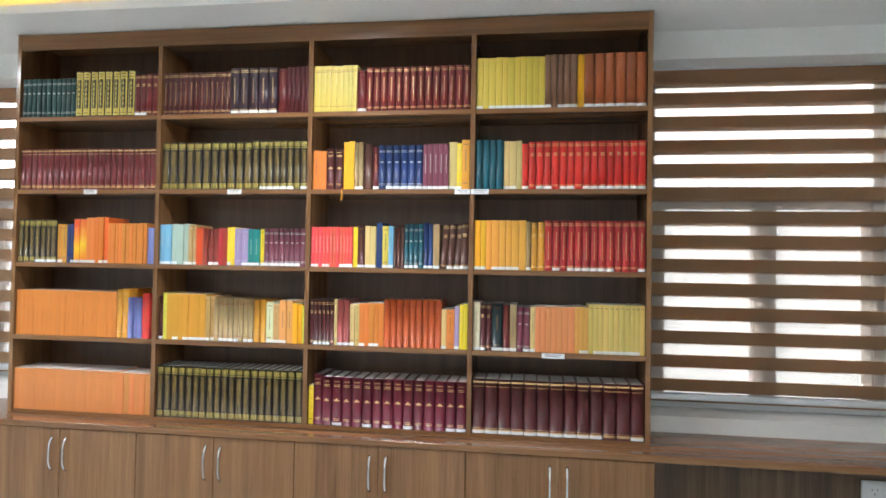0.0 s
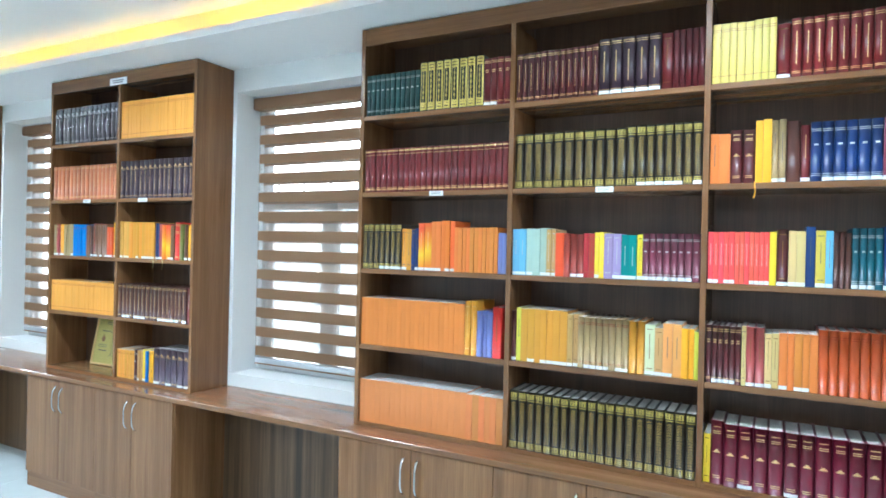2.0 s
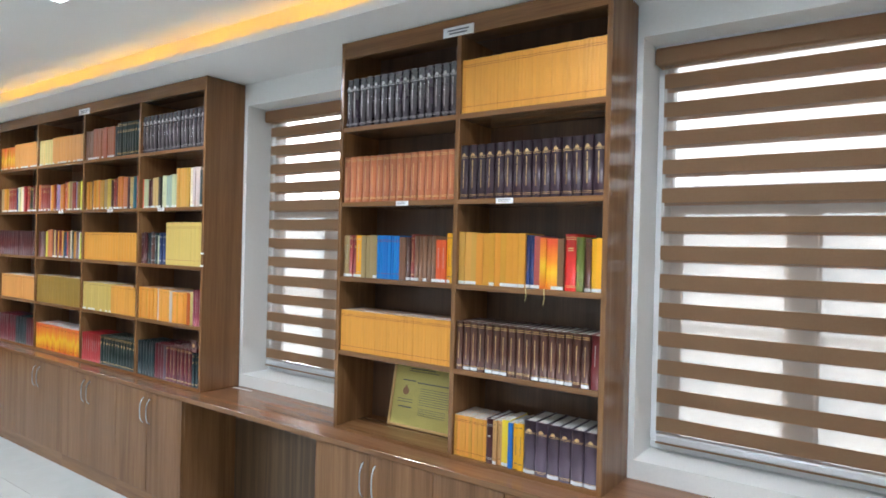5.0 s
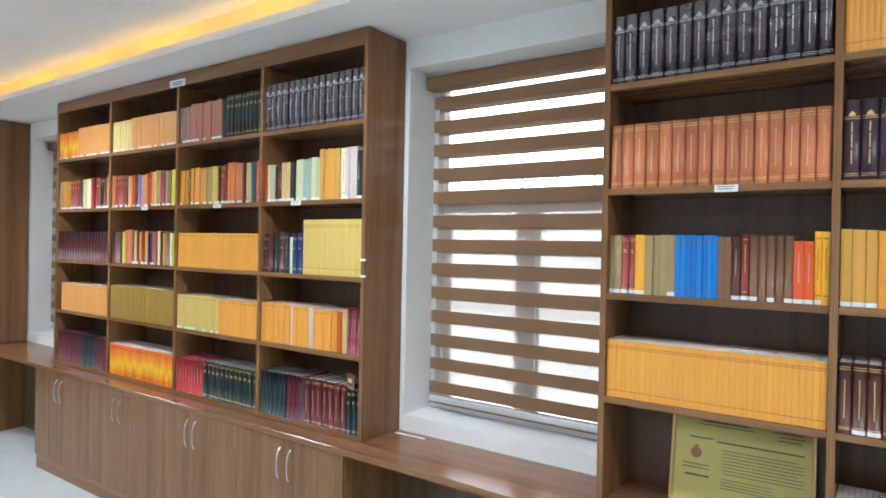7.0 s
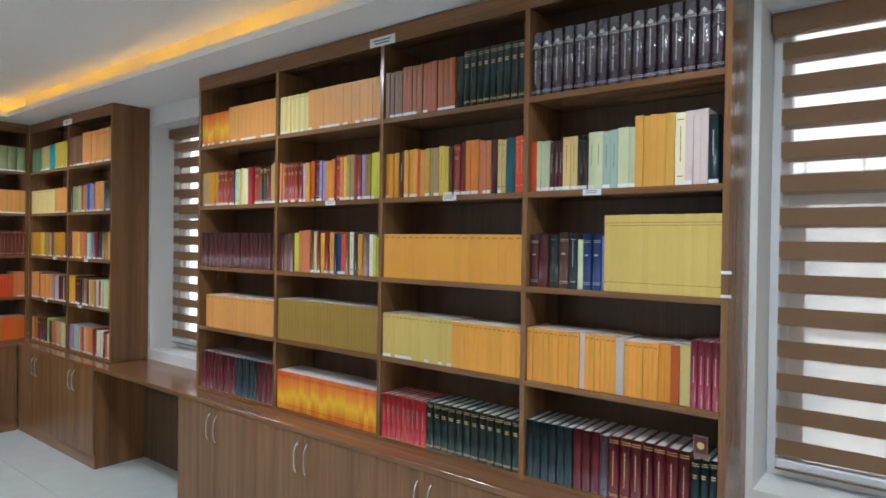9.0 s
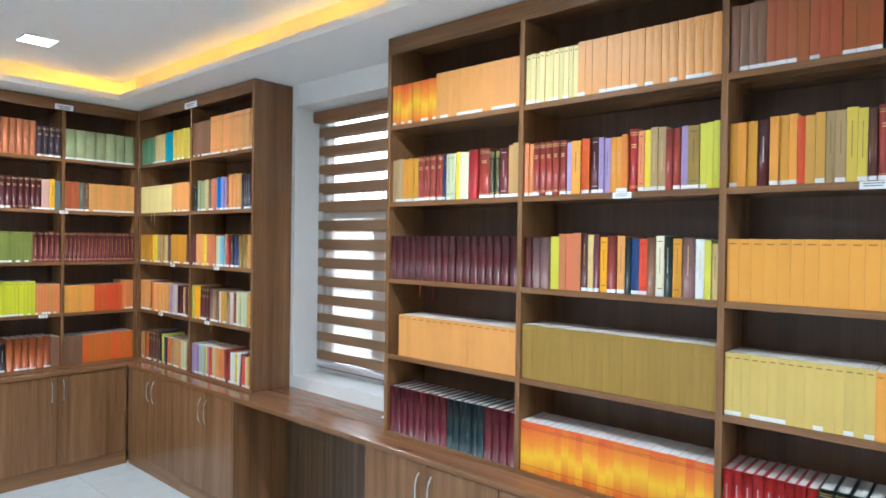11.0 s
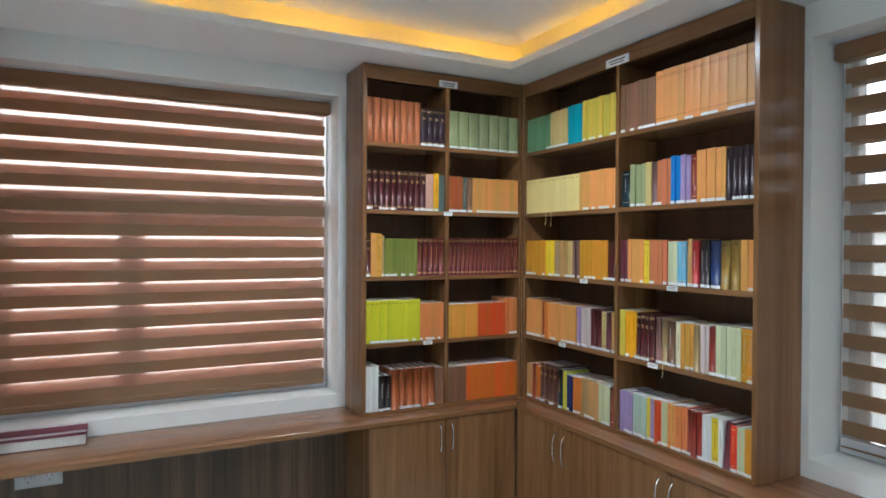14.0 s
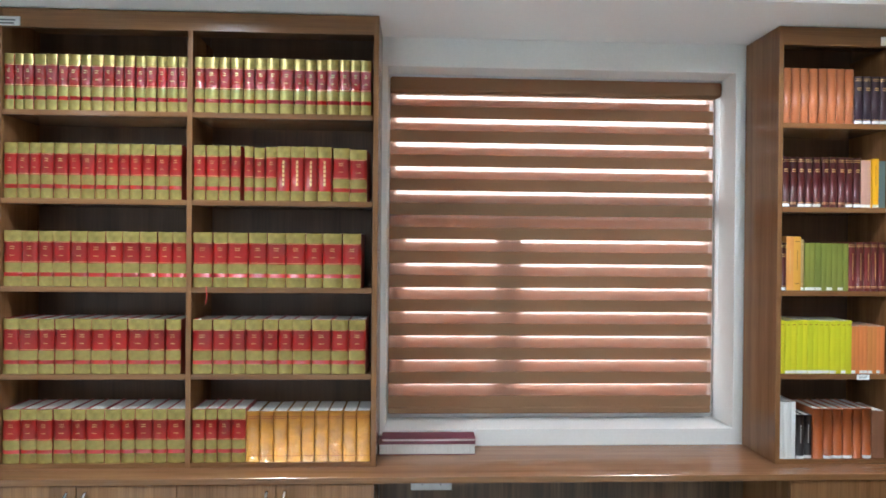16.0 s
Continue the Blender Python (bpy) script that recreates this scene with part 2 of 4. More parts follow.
add_box(bm, LIP - 0.22, LIP - 0.20, SOUTH, -LIP + 0.20, SOFFIT + 0.015, 2.90)
tagged(part("ceiling_soffit", bm, ceiling_paint), "white dropped ceiling border with a cove lip", "ceiling", kind="structure")
bm = box(LIP - 0.04, EAST, SOUTH, -LIP + 0.04, TRAY, 2.90)
add_box(bm, -WALL, EAST, SOUTH, WALL, 2.90, 3.0)
tagged(part("ceiling", bm, ceiling_paint), "white raised tray ceiling", "ceiling", kind="structure")


def cove_strip(m, length, label):
    ob = thing("led_strip", m, label, "strip light", "cove strip lights")
    part("led_tape", box(-length / 2, length / 2, -0.006, 0.006, 0, 0.006), strip_glow, ob, "glowing amber tape")
    part("channel", box(-length / 2, length / 2, -0.012, 0.012, -0.004, -0.001), rail_metal, ob)


cove_strip(pose((LIP + EAST) / 2, -LIP + 0.05, SOFFIT + 0.021), EAST - LIP - 0.2, "warm amber strip light hidden behind the cove lip")
cove_strip(pose(LIP - 0.05, (SOUTH - LIP) / 2, SOFFIT + 0.021, 0, 0, 90), -SOUTH - LIP - 0.2, "warm amber strip light hidden behind the cove lip")

first_panel = None
# the added fill rows get copies of the same fixture
for x, y in PANELS:
    if first_panel is None:
        first_panel = thing("ceiling_light", pose(x, y, TRAY), "square white recessed ceiling light of the front row or added fill rows, switched on", "ceiling light", "ceiling lights")
        bm = bmesh.new()
        for a, b, c, d in ((-0.082, 0.082, -0.082, -0.078), (-0.082, 0.082, 0.078, 0.082), (-0.082, -0.078, -0.078, 0.078), (0.078, 0.082, -0.078, 0.078)):
            add_box(bm, a, b, c, d, -0.009, 0)
        part("frame", bm, upvc, first_panel)
        part("diffuser", box(-0.077, 0.077, -0.077, 0.077, -0.008, -0.002), panel_glow, first_panel, "bright cool-white diffuser")
    else:
        copy_thing(first_panel, pose(x, y, TRAY))

# added glowing sheets outside, standing in for bright daylight
tagged(part("backdrop", box(-60, 80, 58, 58.2, -32, 40), daylight_sheet), "pale glowing sheet standing in for daylight outside", "backdrop", kind="structure")
tagged(part("backdrop", box(-58.2, -58, -70, 58, -32, 40), daylight_sheet_west), "pale glowing sheet standing in for daylight outside", "backdrop", kind="structure")
tagged(part("ground", box(-58, 80, -70, 58, -22.1, -22), plain("pale_paving", (0.45, 0.44, 0.42, 1), 0.8)), "pale paved ground outside", "ground", kind="structure")


def neighbour_building():
    """Pale flat-roofed block across the street, with floor ledges, windows and a roof railing."""
    ob = thing("neighbour_building", pose(0, 27, -22), "pale plastered flat-roofed block with floor ledges and a roof railing", "building")
    x0, x1, top = -32.0, 44.0, 26.0
    plaster = plain("pale_plaster", (0.52, 0.53, 0.53, 1), 0.8, 0, 0.10, 3.0, 0.2)
    pale_grey = plain("pale_grey_window_glass", (0.42, 0.46, 0.48, 1), 0.12, 0, 0.05)
    part("wall", box(x0, x1, 0, 12, 0, top), plaster, ob)
    part("parapet", box(x0 - 0.1, x1 + 0.1, -0.25, 12.1, top, top + 0.35), plaster, ob)
    for k in range(5):
        part("ledge", box(x0, x1, -0.5, -0.001, 5.1 * k + 0.1, 5.1 * k + 0.45), plaster, ob)
    sheet = mesh_of("window", box(-1.1, 1.1, -0.06, 0.0, 0, 1.7, 0.02), pale_grey)
    for k in range(2, 5):
        for i in range(12):
            part("window", sheet, None, ob).matrix_local = pose(x0 + 4 + 6.0 * i, -0.001, 5.1 * k + 1.9)
    bar = mesh_of("rail_post", box(-0.06, 0.06, 0.2, 0.32, 0, 1.0), rail_metal)
    for i in range(39):
        part("rail_post", bar, None, ob).matrix_local = pose(x0 + 2.0 * i, 0, top + 0.351)
    part("top_rail", box(x0, x1, 0.18, 0.34, top + 1.352, top + 1.44), rail_metal, ob)


neighbour_building()

# ---- windows ----
def window(name, m, u0, u1, mull, edge=0.065, slim=0.065, stile=0.05):
    ob = thing(name, m, "white framed window with a fixed top light and two lower panes", "window", kind="structure")
    y0, y1 = 0.488, 0.548
    e, low, half = 0.001, 0.035, 0.049
    a0, a1 = u0 + edge, u1 - slim
    bm = bmesh.new()
    for a, b, c, d in ((u0 + e, u1 - e, OPEN_LOW + e, OPEN_LOW + low), (u0 + e, u1 - e, OPEN_HIGH - low, OPEN_HIGH - e),
                       (u0 + e, a0, OPEN_LOW + low, OPEN_HIGH - low), (a1, u1 - e, OPEN_LOW + low, OPEN_HIGH - low)):
        add_box(bm, a, b, y0, y1, c, d, 0.004)
    part("window_frame", bm, upvc, ob)
    a0, a1 = a0 + e, a1 - e
    part("transom", box(a0, a1, y0 + 0.003, y1 - 0.003, 1.86, 1.94, 0.004), upvc, ob)
    part("mullion", box(mull - half, mull + half, y0 + 0.003, y1 - 0.003, OPEN_LOW + low + e, 1.859, 0.004), upvc, ob)
    for a, b, c, d in ((a0, a1, 1.941, OPEN_HIGH - low - e), (a0, mull - half - e, OPEN_LOW + low + e, 1.859), (mull + half + e, a1, OPEN_LOW + low + e, 1.859)):
        g = part("pane", box(a, b, 0.520, 0.524, c, d), glass, ob)
        g.visible_shadow = False
    for a, b, p0, p1 in ((a0, mull - half - e, stile, 0.012), (mull + half + e, a1, 0.012, min(stile, slim))):
        bm = bmesh.new()
        w = 0.035
        for p, q, c, d in ((a, b, OPEN_LOW + low + e, OPEN_LOW + low + e + w), (a, b, 1.859 - w, 1.859), (a, a + p0, OPEN_LOW + low + e + w, 1.859 - w), (b - p1, b, OPEN_LOW + low + e + w, 1.859 - w)):
            add_box(bm, p, q, 0.498, 0.512, c, d)
        part("sash", bm, upvc, ob)


def blind(m, u0, u1, gap, shift, top_band, cord):
    """Zebra blind: two layers of brown and sheer bands, the back layer shifted."""
    ob = thing("roller_blind", m, "brown and sheer striped zebra roller blind, lowered", "blind", "window blinds")
    front = 0.435
    bm = box(u0 + 0.006, u1 - 0.006, front - 0.03, front + gap + 0.02, 2.44, 2.512, 0.008)
    part("cassette", bm, band_cloth, ob, "brown cloth-covered head box")
    part("head_rail", box(u0 + 0.004, u1 - 0.004, front - 0.02, front + 0.03, 2.513, 2.523), rail_metal, ob)
    a, b = u0 + (0.006 if cord else 0.04), u1 - (0.034 if cord else 0.018)
    pitch, half = 0.119, 0.0595
    low = 0.905 if not cord else 0.892
    for layer, (y, s) in enumerate(((front, 0.0), (front + gap, shift))):
        z = top_band + s + 2 * pitch
        while z > low:
            for mat, nm, z1, z0 in ((band_cloth, "band", z, z - half), (sheer_rose if cord else sheer_cloth, "sheer_band", z - half, z - pitch)):
                z1, z0 = min(z1, 2.45), max(z0, low)
                if z1 - z0 > 0.004:
                    part(nm, box(a, b, y, y + 0.0008, z0, z1), mat, ob)
            z -= pitch
    part("bottom_rail", box(a, b, front - 0.006, front + gap + 0.006, low - 0.033, low - 0.001, 0.006), band_cloth if cord else rail_metal, ob, "slim bottom rail")
    if not cord:
        part("rail_trim", box(a, b, front - 0.002, front + gap, low - 0.040, low - 0.0335), band_cloth, ob, "thin brown strip under the rail")
    bm = bmesh.new()
    for x in (u1 - 0.012, u1 - 0.022):
        add_box(bm, x, x + 0.0016, front - 0.012, front - 0.0104, 1.32, 2.44)
    add_box(bm, u1 - 0.022, u1 - 0.0104, front - 0.012, front - 0.0104, 1.3184, 1.32)
    part("control_chain", bm, rail_metal, ob, "thin looped control chain")
    return ob


for i, (a, b) in enumerate(NORTH_GAPS):
    window("window_%d" % (i + 1), NORTH, a, b, (a + b) / 2 + 0.012)
    blind(NORTH, a, b, 0.042, -0.011, 2.405, False)
window("window_5", WEST, *WEST_GAPS[0], -2.128, 0.035, 0.010)
blind(WEST, *WEST_GAPS[0], 0.042, 0.044, 2.375, True)

# ---- furniture ----
TOP = 0.75
CASE_HIGH = 2.655
LEVELS = [2.225, 1.859, 1.494, 1.130]
T = 0.022


def bookcase(m, u0, u1, divs, label, tag=None):
    ob = thing("bookcase", m @ pose(u0, 0, TOP), label, "bookcase", "bookcases")
    w = u1 - u0
    h = CASE_HIGH - TOP
    d = WALL - 0.003
    z0 = 0.001
    back = d - 0.012
    for a in (0, w - T):
        part("side_panel", box(a, a + T, 0, d, z0, h, 0.0015), wood_v, ob)
    edges = [T] + [v for dv in divs for v in (dv - u0 - T / 2, dv - u0 + T / 2)] + [w - T]
    spans = list(zip(edges[::2], edges[1::2]))
    for dv in divs:
        part("divider", box(dv - u0 - T / 2, dv - u0 + T / 2, 0.001, back, z0, h - 0.08, 0.001), wood_v, ob)
    for a, b in spans:
        part("bottom_board", box(a, b, 0.002, back, z0, z0 + 0.018), wood_h, ob)
        for z in LEVELS:
            part("shelf", box(a, b, 0.002, back, z - TOP - T / 2, z - TOP + T / 2, 0.001), wood_h, ob)
        part("back_panel", box(a - T / 2 + 0.001, b + T / 2 - 0.001, back, d, z0, h - T), wood_back_shaded, ob)
    part("fascia", box(T, w - T, 0.002, 0.02, h - 0.08, h - 0.001, 0.001), wood_h, ob)
    part("top_panel", box(T, w - T, 0.021, d, h - T, h - 0.001), wood_h, ob)
    if tag is not None:
        half = 0.058 if m is WEST else 0.078
        t = part("name_card", box(tag - u0 - half, tag - u0 + half, -0.004, 0.001, h - 0.082 + 0.2 * (0.085 - half), h - 0.04), card, ob, "white printed section card")
        for i, (z, l) in enumerate(((h - 0.055, half * 0.7), (h - 0.068, half * 0.6))):
            part("print_line", box(tag - u0 - l, tag - u0 + l, -0.0052, -0.0042, z - 0.003, z + 0.003), ink, t)
    return ob


def handle_mesh():
    bm = bmesh.new()
    n, r = 11, 0.0045
    rings = []
    for i in range(n):
        s = i / (n - 1)
        z = -0.08 + 0.16 * s
        y = -0.025 * (1 - (2 * s - 1) ** 4) - 0.002
        k = 1.0 + 0.5 * (2 * s - 1) ** 4
        rings.append([bm.verts.new((r * k * math.cos(q), y + 0.7 * r * k * math.sin(q), z)) for q in [j * math.tau / 8 for j in range(8)]])
    for p, q in zip(rings, rings[1:]):
        for j in range(8):
            bm.faces.new((p[j], p[(j + 1) % 8], q[(j + 1) % 8], q[j]))
    bm.faces.new(rings[0])
    bm.faces.new(rings[-1])
    for f in bm.faces:
        f.smooth = True
    return mesh_of("handle", bm, steel)


HANDLE = handle_mesh()
UNDER = 0.724


def base_unit(m, a, b, filler=0.0):
    """One two-door base cabinet under a bookcase bay."""
    ob = thing("base_cabinet", m @ pose(a, 0, 0), "walnut laminate base cabinet with two closed doors", "cabinet", "base cabinets")
    w = b - a
    part("body", box(0.0005, w - 0.0005, -0.097, WALL - 0.003, 0.0, UNDER - 0.001, 0.001), wood_v, ob)
    part("plinth", box(0.0005, w - 0.0005, -0.104, -0.0975, 0.0, 0.095), wood_h, ob)
    start = 0.0
    if filler:
        at = (w - abs(filler), w) if filler > 0 else (0.0, abs(filler))
        part("filler_strip", box(at[0] + 0.001, at[1] - 0.001, -0.112, -0.098, 0.1, UNDER - 0.004, 0.001), wood_v, ob)
        start, w = (0.0, w - filler) if filler > 0 else (-filler, w)
    mid = (start + w) / 2
    for lo, hi, hx in ((start + 0.0015, mid - 0.0012, mid - 0.036), (mid + 0.0012, w - 0.0015, mid + 0.036)):
        dr = part("door", box(lo, hi, -0.116, -0.098, 0.1, UNDER - 0.004, 0.0015), wood_v, ob)
        hd = part("handle", HANDLE, None, dr, "curved brushed steel bar handle")
        hd.matrix_local = pose(hx, -0.116, 0.618 if m is WEST else 0.603)
    return ob


def run(m, edges):
    for a, b in zip(edges, edges[1:]):
        base_unit(m, a, b, 0.020 if m is WEST and b > -0.2 else (-0.036 if a == 0.114 else 0.0))


CASES = [
    (NORTH, 9.455, 12.568, [10.238, 11.008, 11.779], None),
    (NORTH, 6.935, 8.322, [7.638], 7.633),
    (NORTH, 2.745, 5.812, [3.517, 4.297, 5.068], 4.297),
    (NORTH, 0.0, 1.590, [0.812], 0.812),
    (WEST, -1.030, 0.0, [-0.517], -0.517),
    (WEST, -4.329, -2.760, [-3.544], -4.29),
]
for m, u0, u1, divs, tag in CASES:
    bookcase(m, u0, u1, divs, "tall walnut laminate bookcase of %d bays full of law books" % (len(divs) + 1), tag)
    run(m, [0.114, 0.912, u1] if u0 == 0.0 else ([u0, -0.118] if u1 == 0.0 else [u0] + divs + [u1]))

for m, a, b, label in ((NORTH, -WALL + 0.003, EAST - 0.003, "long walnut laminate worktop under the windows"), (WEST, SOUTH + 0.003, -0.123, "walnut laminate worktop under the wide window")):
    ob = thing("worktop", m, label, "worktop")
    part("slab", box(a, b, -0.120, WALL - 0.003, UNDER, TOP, 0.0015), wood_top, ob)
    part("edge_band", box(a, b, -0.122, -0.1205, UNDER + 0.0005, TOP - 0.0015), wood_h, ob, "matching glued edge band")

for m, a, b in ((NORTH, 1.591, 2.744), (NORTH, 5.813, 6.934), (NORTH, 8.323, 9.454), (NORTH, 12.569, EAST - 0.003), (WEST, -2.759, -1.031)):
    ob = part("kneehole_panel", box(a, b, WALL - 0.02, WALL - 0.002, 0, UNDER - 0.001), wood_knee)
    ob.matrix_world = m
    tagged(ob, "dark striped walnut back panel under the worktop", "panel", "kneehole panels")
# ---- books ----
PALETTE = {
    "tealdark": (30, 66, 62), "gold_olive": (44, 44, 38), "maroon": (108, 30, 32), "dkmaroon": (78, 24, 27), "plum": (112, 50, 66),
    "plumblack": (54, 36, 46), "black": (34, 28, 28), "blackgold": (36, 28, 18), "navy": (28, 52, 104), "blue": (24, 116, 196),
    "periwinkle": (120, 126, 184), "sky": (120, 180, 210), "lilac": (164, 142, 186), "teal": (28, 124, 120), "petrol": (26, 84, 96),
    "darkteal": (14, 42, 46), "dkgreen": (12, 36, 31), "green": (104, 146, 108), "sage": (150, 158, 114), "mint": (172, 192, 178),
    "palegreen": (198, 204, 164), "lime": (212, 206, 72), "limeyellow": (206, 204, 38), "olivegreen": (118, 126, 56), "olive": (156, 124, 54),
    "khaki": (168, 142, 98), "lemon": (208, 184, 72), "lemonpale": (232, 212, 140), "yellow": (236, 208, 50), "gold": (236, 170, 26),
    "ochre": (208, 146, 44), "ochre2": (208, 156, 70), "straw": (210, 184, 120), "khakiyellow": (210, 182, 100), "cream": (230, 220, 186),
    "white": (220, 222, 220), "tan": (190, 150, 92), "peach": (222, 138, 86), "orange": (212, 126, 50), "orange2": (228, 160, 64),
    "orange3": (222, 156, 84), "salmon": (200, 120, 80), "salmonorange": (214, 134, 74), "coral": (232, 84, 72), "red": (204, 44, 36),
    "crimson": (178, 44, 46), "redorange": (214, 84, 36), "rust": (164, 86, 44), "brickorange": (186, 80, 30), "brick": (146, 54, 42),
    "dustred": (168, 76, 74), "burgundy": (102, 18, 42), "burg": (94, 20, 32), "brown": (128, 90, 66), "mauvebrown": (126, 92, 88),
    "dkbrown": (84, 48, 38), "greyplum": (84, 70, 84), "pinktan": (204, 158, 142), "mauvewhite": (206, 188, 182), "sunset": (230, 120, 40),
    "copper": (180, 106, 66), "redgold": (156, 24, 20), "plumred": (138, 42, 62), "orangered": (220, 110, 36), "tealgrey": (92, 110, 108), "cyan": (30, 150, 170),
}
COVERS = {}


def cover_material(colour, finish):
    if (colour, finish) in COVERS:
        return COVERS[(colour, finish)]
    c = lin(*PALETTE[colour])
    m, ns, ln, bsdf = material("%s_%s" % (colour, {"h": "cloth_binding", "p": "paper_cover", "j": "journal_cover", "v": "plastic_wrapped_binding"}[finish]))
    tc, info = ns.new("ShaderNodeTexCoord"), ns.new("ShaderNodeObjectInfo")
    grain = node(ns, "ShaderNodeTexNoise", Scale=340.0 if finish == "h" else 60.0, Detail=3.0)
    wear = node(ns, "ShaderNodeTexNoise", Scale=14.0, Detail=4.0)
    off = ns.new("ShaderNodeVectorMath")
    off.operation = "ADD"
    ln.new(tc.outputs["Object"], off.inputs[0])
    ln.new(info.outputs["Random"], off.inputs[1])
    ln.new(off.outputs[0], grain.inputs["Vector"])
    ln.new(off.outputs[0], wear.inputs["Vector"])
    hsv = ns.new("ShaderNodeHueSaturation")
    if colour == "sunset":
        sep = ns.new("ShaderNodeSeparateXYZ")
        ln.new(tc.outputs["Object"], sep.inputs[0])
        sc = ns.new("ShaderNodeMath")
        sc.operation = "MULTIPLY"
        sc.inputs[1].default_value = 4.2
        shift = ns.new("ShaderNodeMath")
        shift.operation = "MULTIPLY_ADD"
        shift.inputs[1].default_value = 0.05
        ln.new(info.outputs["Random"], shift.inputs[0])
        ln.new(sep.outputs[2], shift.inputs[2])
        ln.new(shift.outputs[0], sc.inputs[0])
        r = ramp(ns, [(0.05, lin(226, 96, 30)), (0.45, lin(244, 196, 40)), (0.62, lin(238, 150, 36)), (0.95, lin(220, 92, 40))])
        ln.new(sc.outputs[0], r.inputs[0])
        ln.new(r.outputs[0], hsv.inputs["Color"])
    else:
        worn = tuple((0.8 * v + 0.010) if finish not in "pj" else 0.95 * v for v in c[:3]) + (1,)
        # plastic wrap: its bluish sheen is painted into the colour as lighter patches
        film_sheen = tuple(0.72 * v + 0.022 for v in c[:2]) + (0.72 * c[2] + 0.032, 1)
        r = ramp(ns, [(0.28, worn), (0.5, c)]) if finish != "v" else ramp(ns, [(0.35, c), (0.65, film_sheen)])
        ln.new(wear.outputs[0], r.inputs[0])
        ln.new(r.outputs[0], hsv.inputs["Color"])
    vary = ns.new("ShaderNodeMapRange")
    vary.inputs["To Min"].default_value, vary.inputs["To Max"].default_value = {"p": (0.86, 1.08), "j": (0.955, 1.02)}.get(finish, (0.84, 1.12))
    ln.new(info.outputs["Random"], vary.inputs["Value"])
    ln.new(vary.outputs[0], hsv.inputs["Value"])
    if finish == "p":
        tint = ns.new("ShaderNodeMapRange")
        tint.inputs["To Min"].default_value, tint.inputs["To Max"].default_value = 0.508, 0.490
        ln.new(info.outputs["Random"], tint.inputs["Value"])
        ln.new(tint.outputs[0], hsv.inputs["Hue"])
    ln.new(hsv.outputs[0], bsdf.inputs["Base Color"])
    bump = node(ns, "ShaderNodeBump", Strength=0.25 if finish == "h" else (0.9 if finish == "v" else 0.05), Distance=0.0006 if finish != "v" else 0.007)
    ln.new(grain.outputs[0], bump.inputs["Height"])
    ln.new(bump.outputs[0], bsdf.inputs["Normal"])
    bsdf.inputs["Roughness"].default_value = {"h": 0.36, "p": 0.38, "j": 0.4, "v": 0.09}[finish]
    if finish == "v":
        bsdf.inputs["Coat Weight"].default_value, bsdf.inputs["Coat Roughness"].default_value = 1.0, 0.05
        bsdf.inputs["Specular IOR Level"].default_value = 0.9
    COVERS[(colour, finish)] = m
    return m


def page_material():
    m, ns, ln, bsdf = material("page_edges")
    tc = ns.new("ShaderNodeTexCoord")
    mp = ns.new("ShaderNodeMapping")
    mp.inputs["Scale"].default_value = (1400, 20, 20)
    n1 = node(ns, "ShaderNodeTexNoise", Scale=1.0, Detail=2.0)
    ln.new(tc.outputs["Object"], mp.inputs[0])
    ln.new(mp.outputs[0], n1.inputs["Vector"])
    r = ramp(ns, [(0.3, (0.50, 0.49, 0.45, 1)), (0.7, (0.74, 0.73, 0.69, 1))])
    ln.new(n1.outputs[0], r.inputs[0])
    ln.new(r.outputs[0], bsdf.inputs["Base Color"])
    bsdf.inputs["Roughness"].default_value = 0.8
    return m


pages = page_material()
gilt = plain("gilt_print", lin(222, 186, 128), 0.3, 0.4, 0.12, 300, 0.1)
gilt_bright = plain("bright_gilt_print", lin(206, 184, 98), 0.32, 0.4, 0.15, 300, 0.1)
gilt_dull = plain("worn_gilt_print", lin(176, 146, 74), 0.36, 0.3, 0.25, 120, 0.1)
tan_panel = plain("tan_gold_spine_panel", lin(158, 140, 78), 0.26, 0.40, 0.30, 46, 0.35)
silver = plain("silver_print", lin(190, 188, 184), 0.4, 0.3, 0.1, 300, 0.1)
red_print = plain("red_print", lin(150, 50, 30), 0.5)
dark_print = plain("brown_print", lin(126, 86, 44), 0.5)


def spine_profile(w, bulge, n):
    """Points of the spine from one hinge to the other."""
    return [(w * i / n, -bulge * math.sin(math.pi * i / n) ** 0.7 if 0 < i < n else 0.0) for i in range(n + 1)]


def cover_mesh(w, h, d, hard, mat):
    b = min(0.0026, w * 0.16) if hard else 0.0006
    bulge, n = (min(0.007, w * 0.18), 6) if hard else (0.0014, 4)
    out = [(0.0, d)] + [(x, y) for x, y in spine_profile(w, bulge, n)] + [(w, d)]
    inn = [(w - b, d), (w - b, 0.003), (b, 0.003), (b, d)]
    ring = out + inn
    k = len(ring)
    vs = [(x, y, z) for z in (0.0, h) for x, y in ring]
    fs = [(i, (i + 1) % k, k + (i + 1) % k, k + i) for i in range(k)]
    # end faces: three strips, so that none is concave
    o = len(out)
    for s, flip in ((0, True), (k, False)):
        quads = [(0, 1, k - 2, k - 1), tuple([i for i in range(1, o - 1)] + [k - 3, k - 2]), (o - 2, o - 1, o, o + 1)]
        for q in quads:
            q = [s + i for i in q]
            fs.append(tuple(q[::-1] if not flip else q))
    me = bpy.data.meshes.new("book")
    me.from_pydata(vs, [], fs)
    if hard:
        for i in range(1, n + 1):
            me.polygons[i].use_smooth = True
    me.materials.append(mat)
    return me


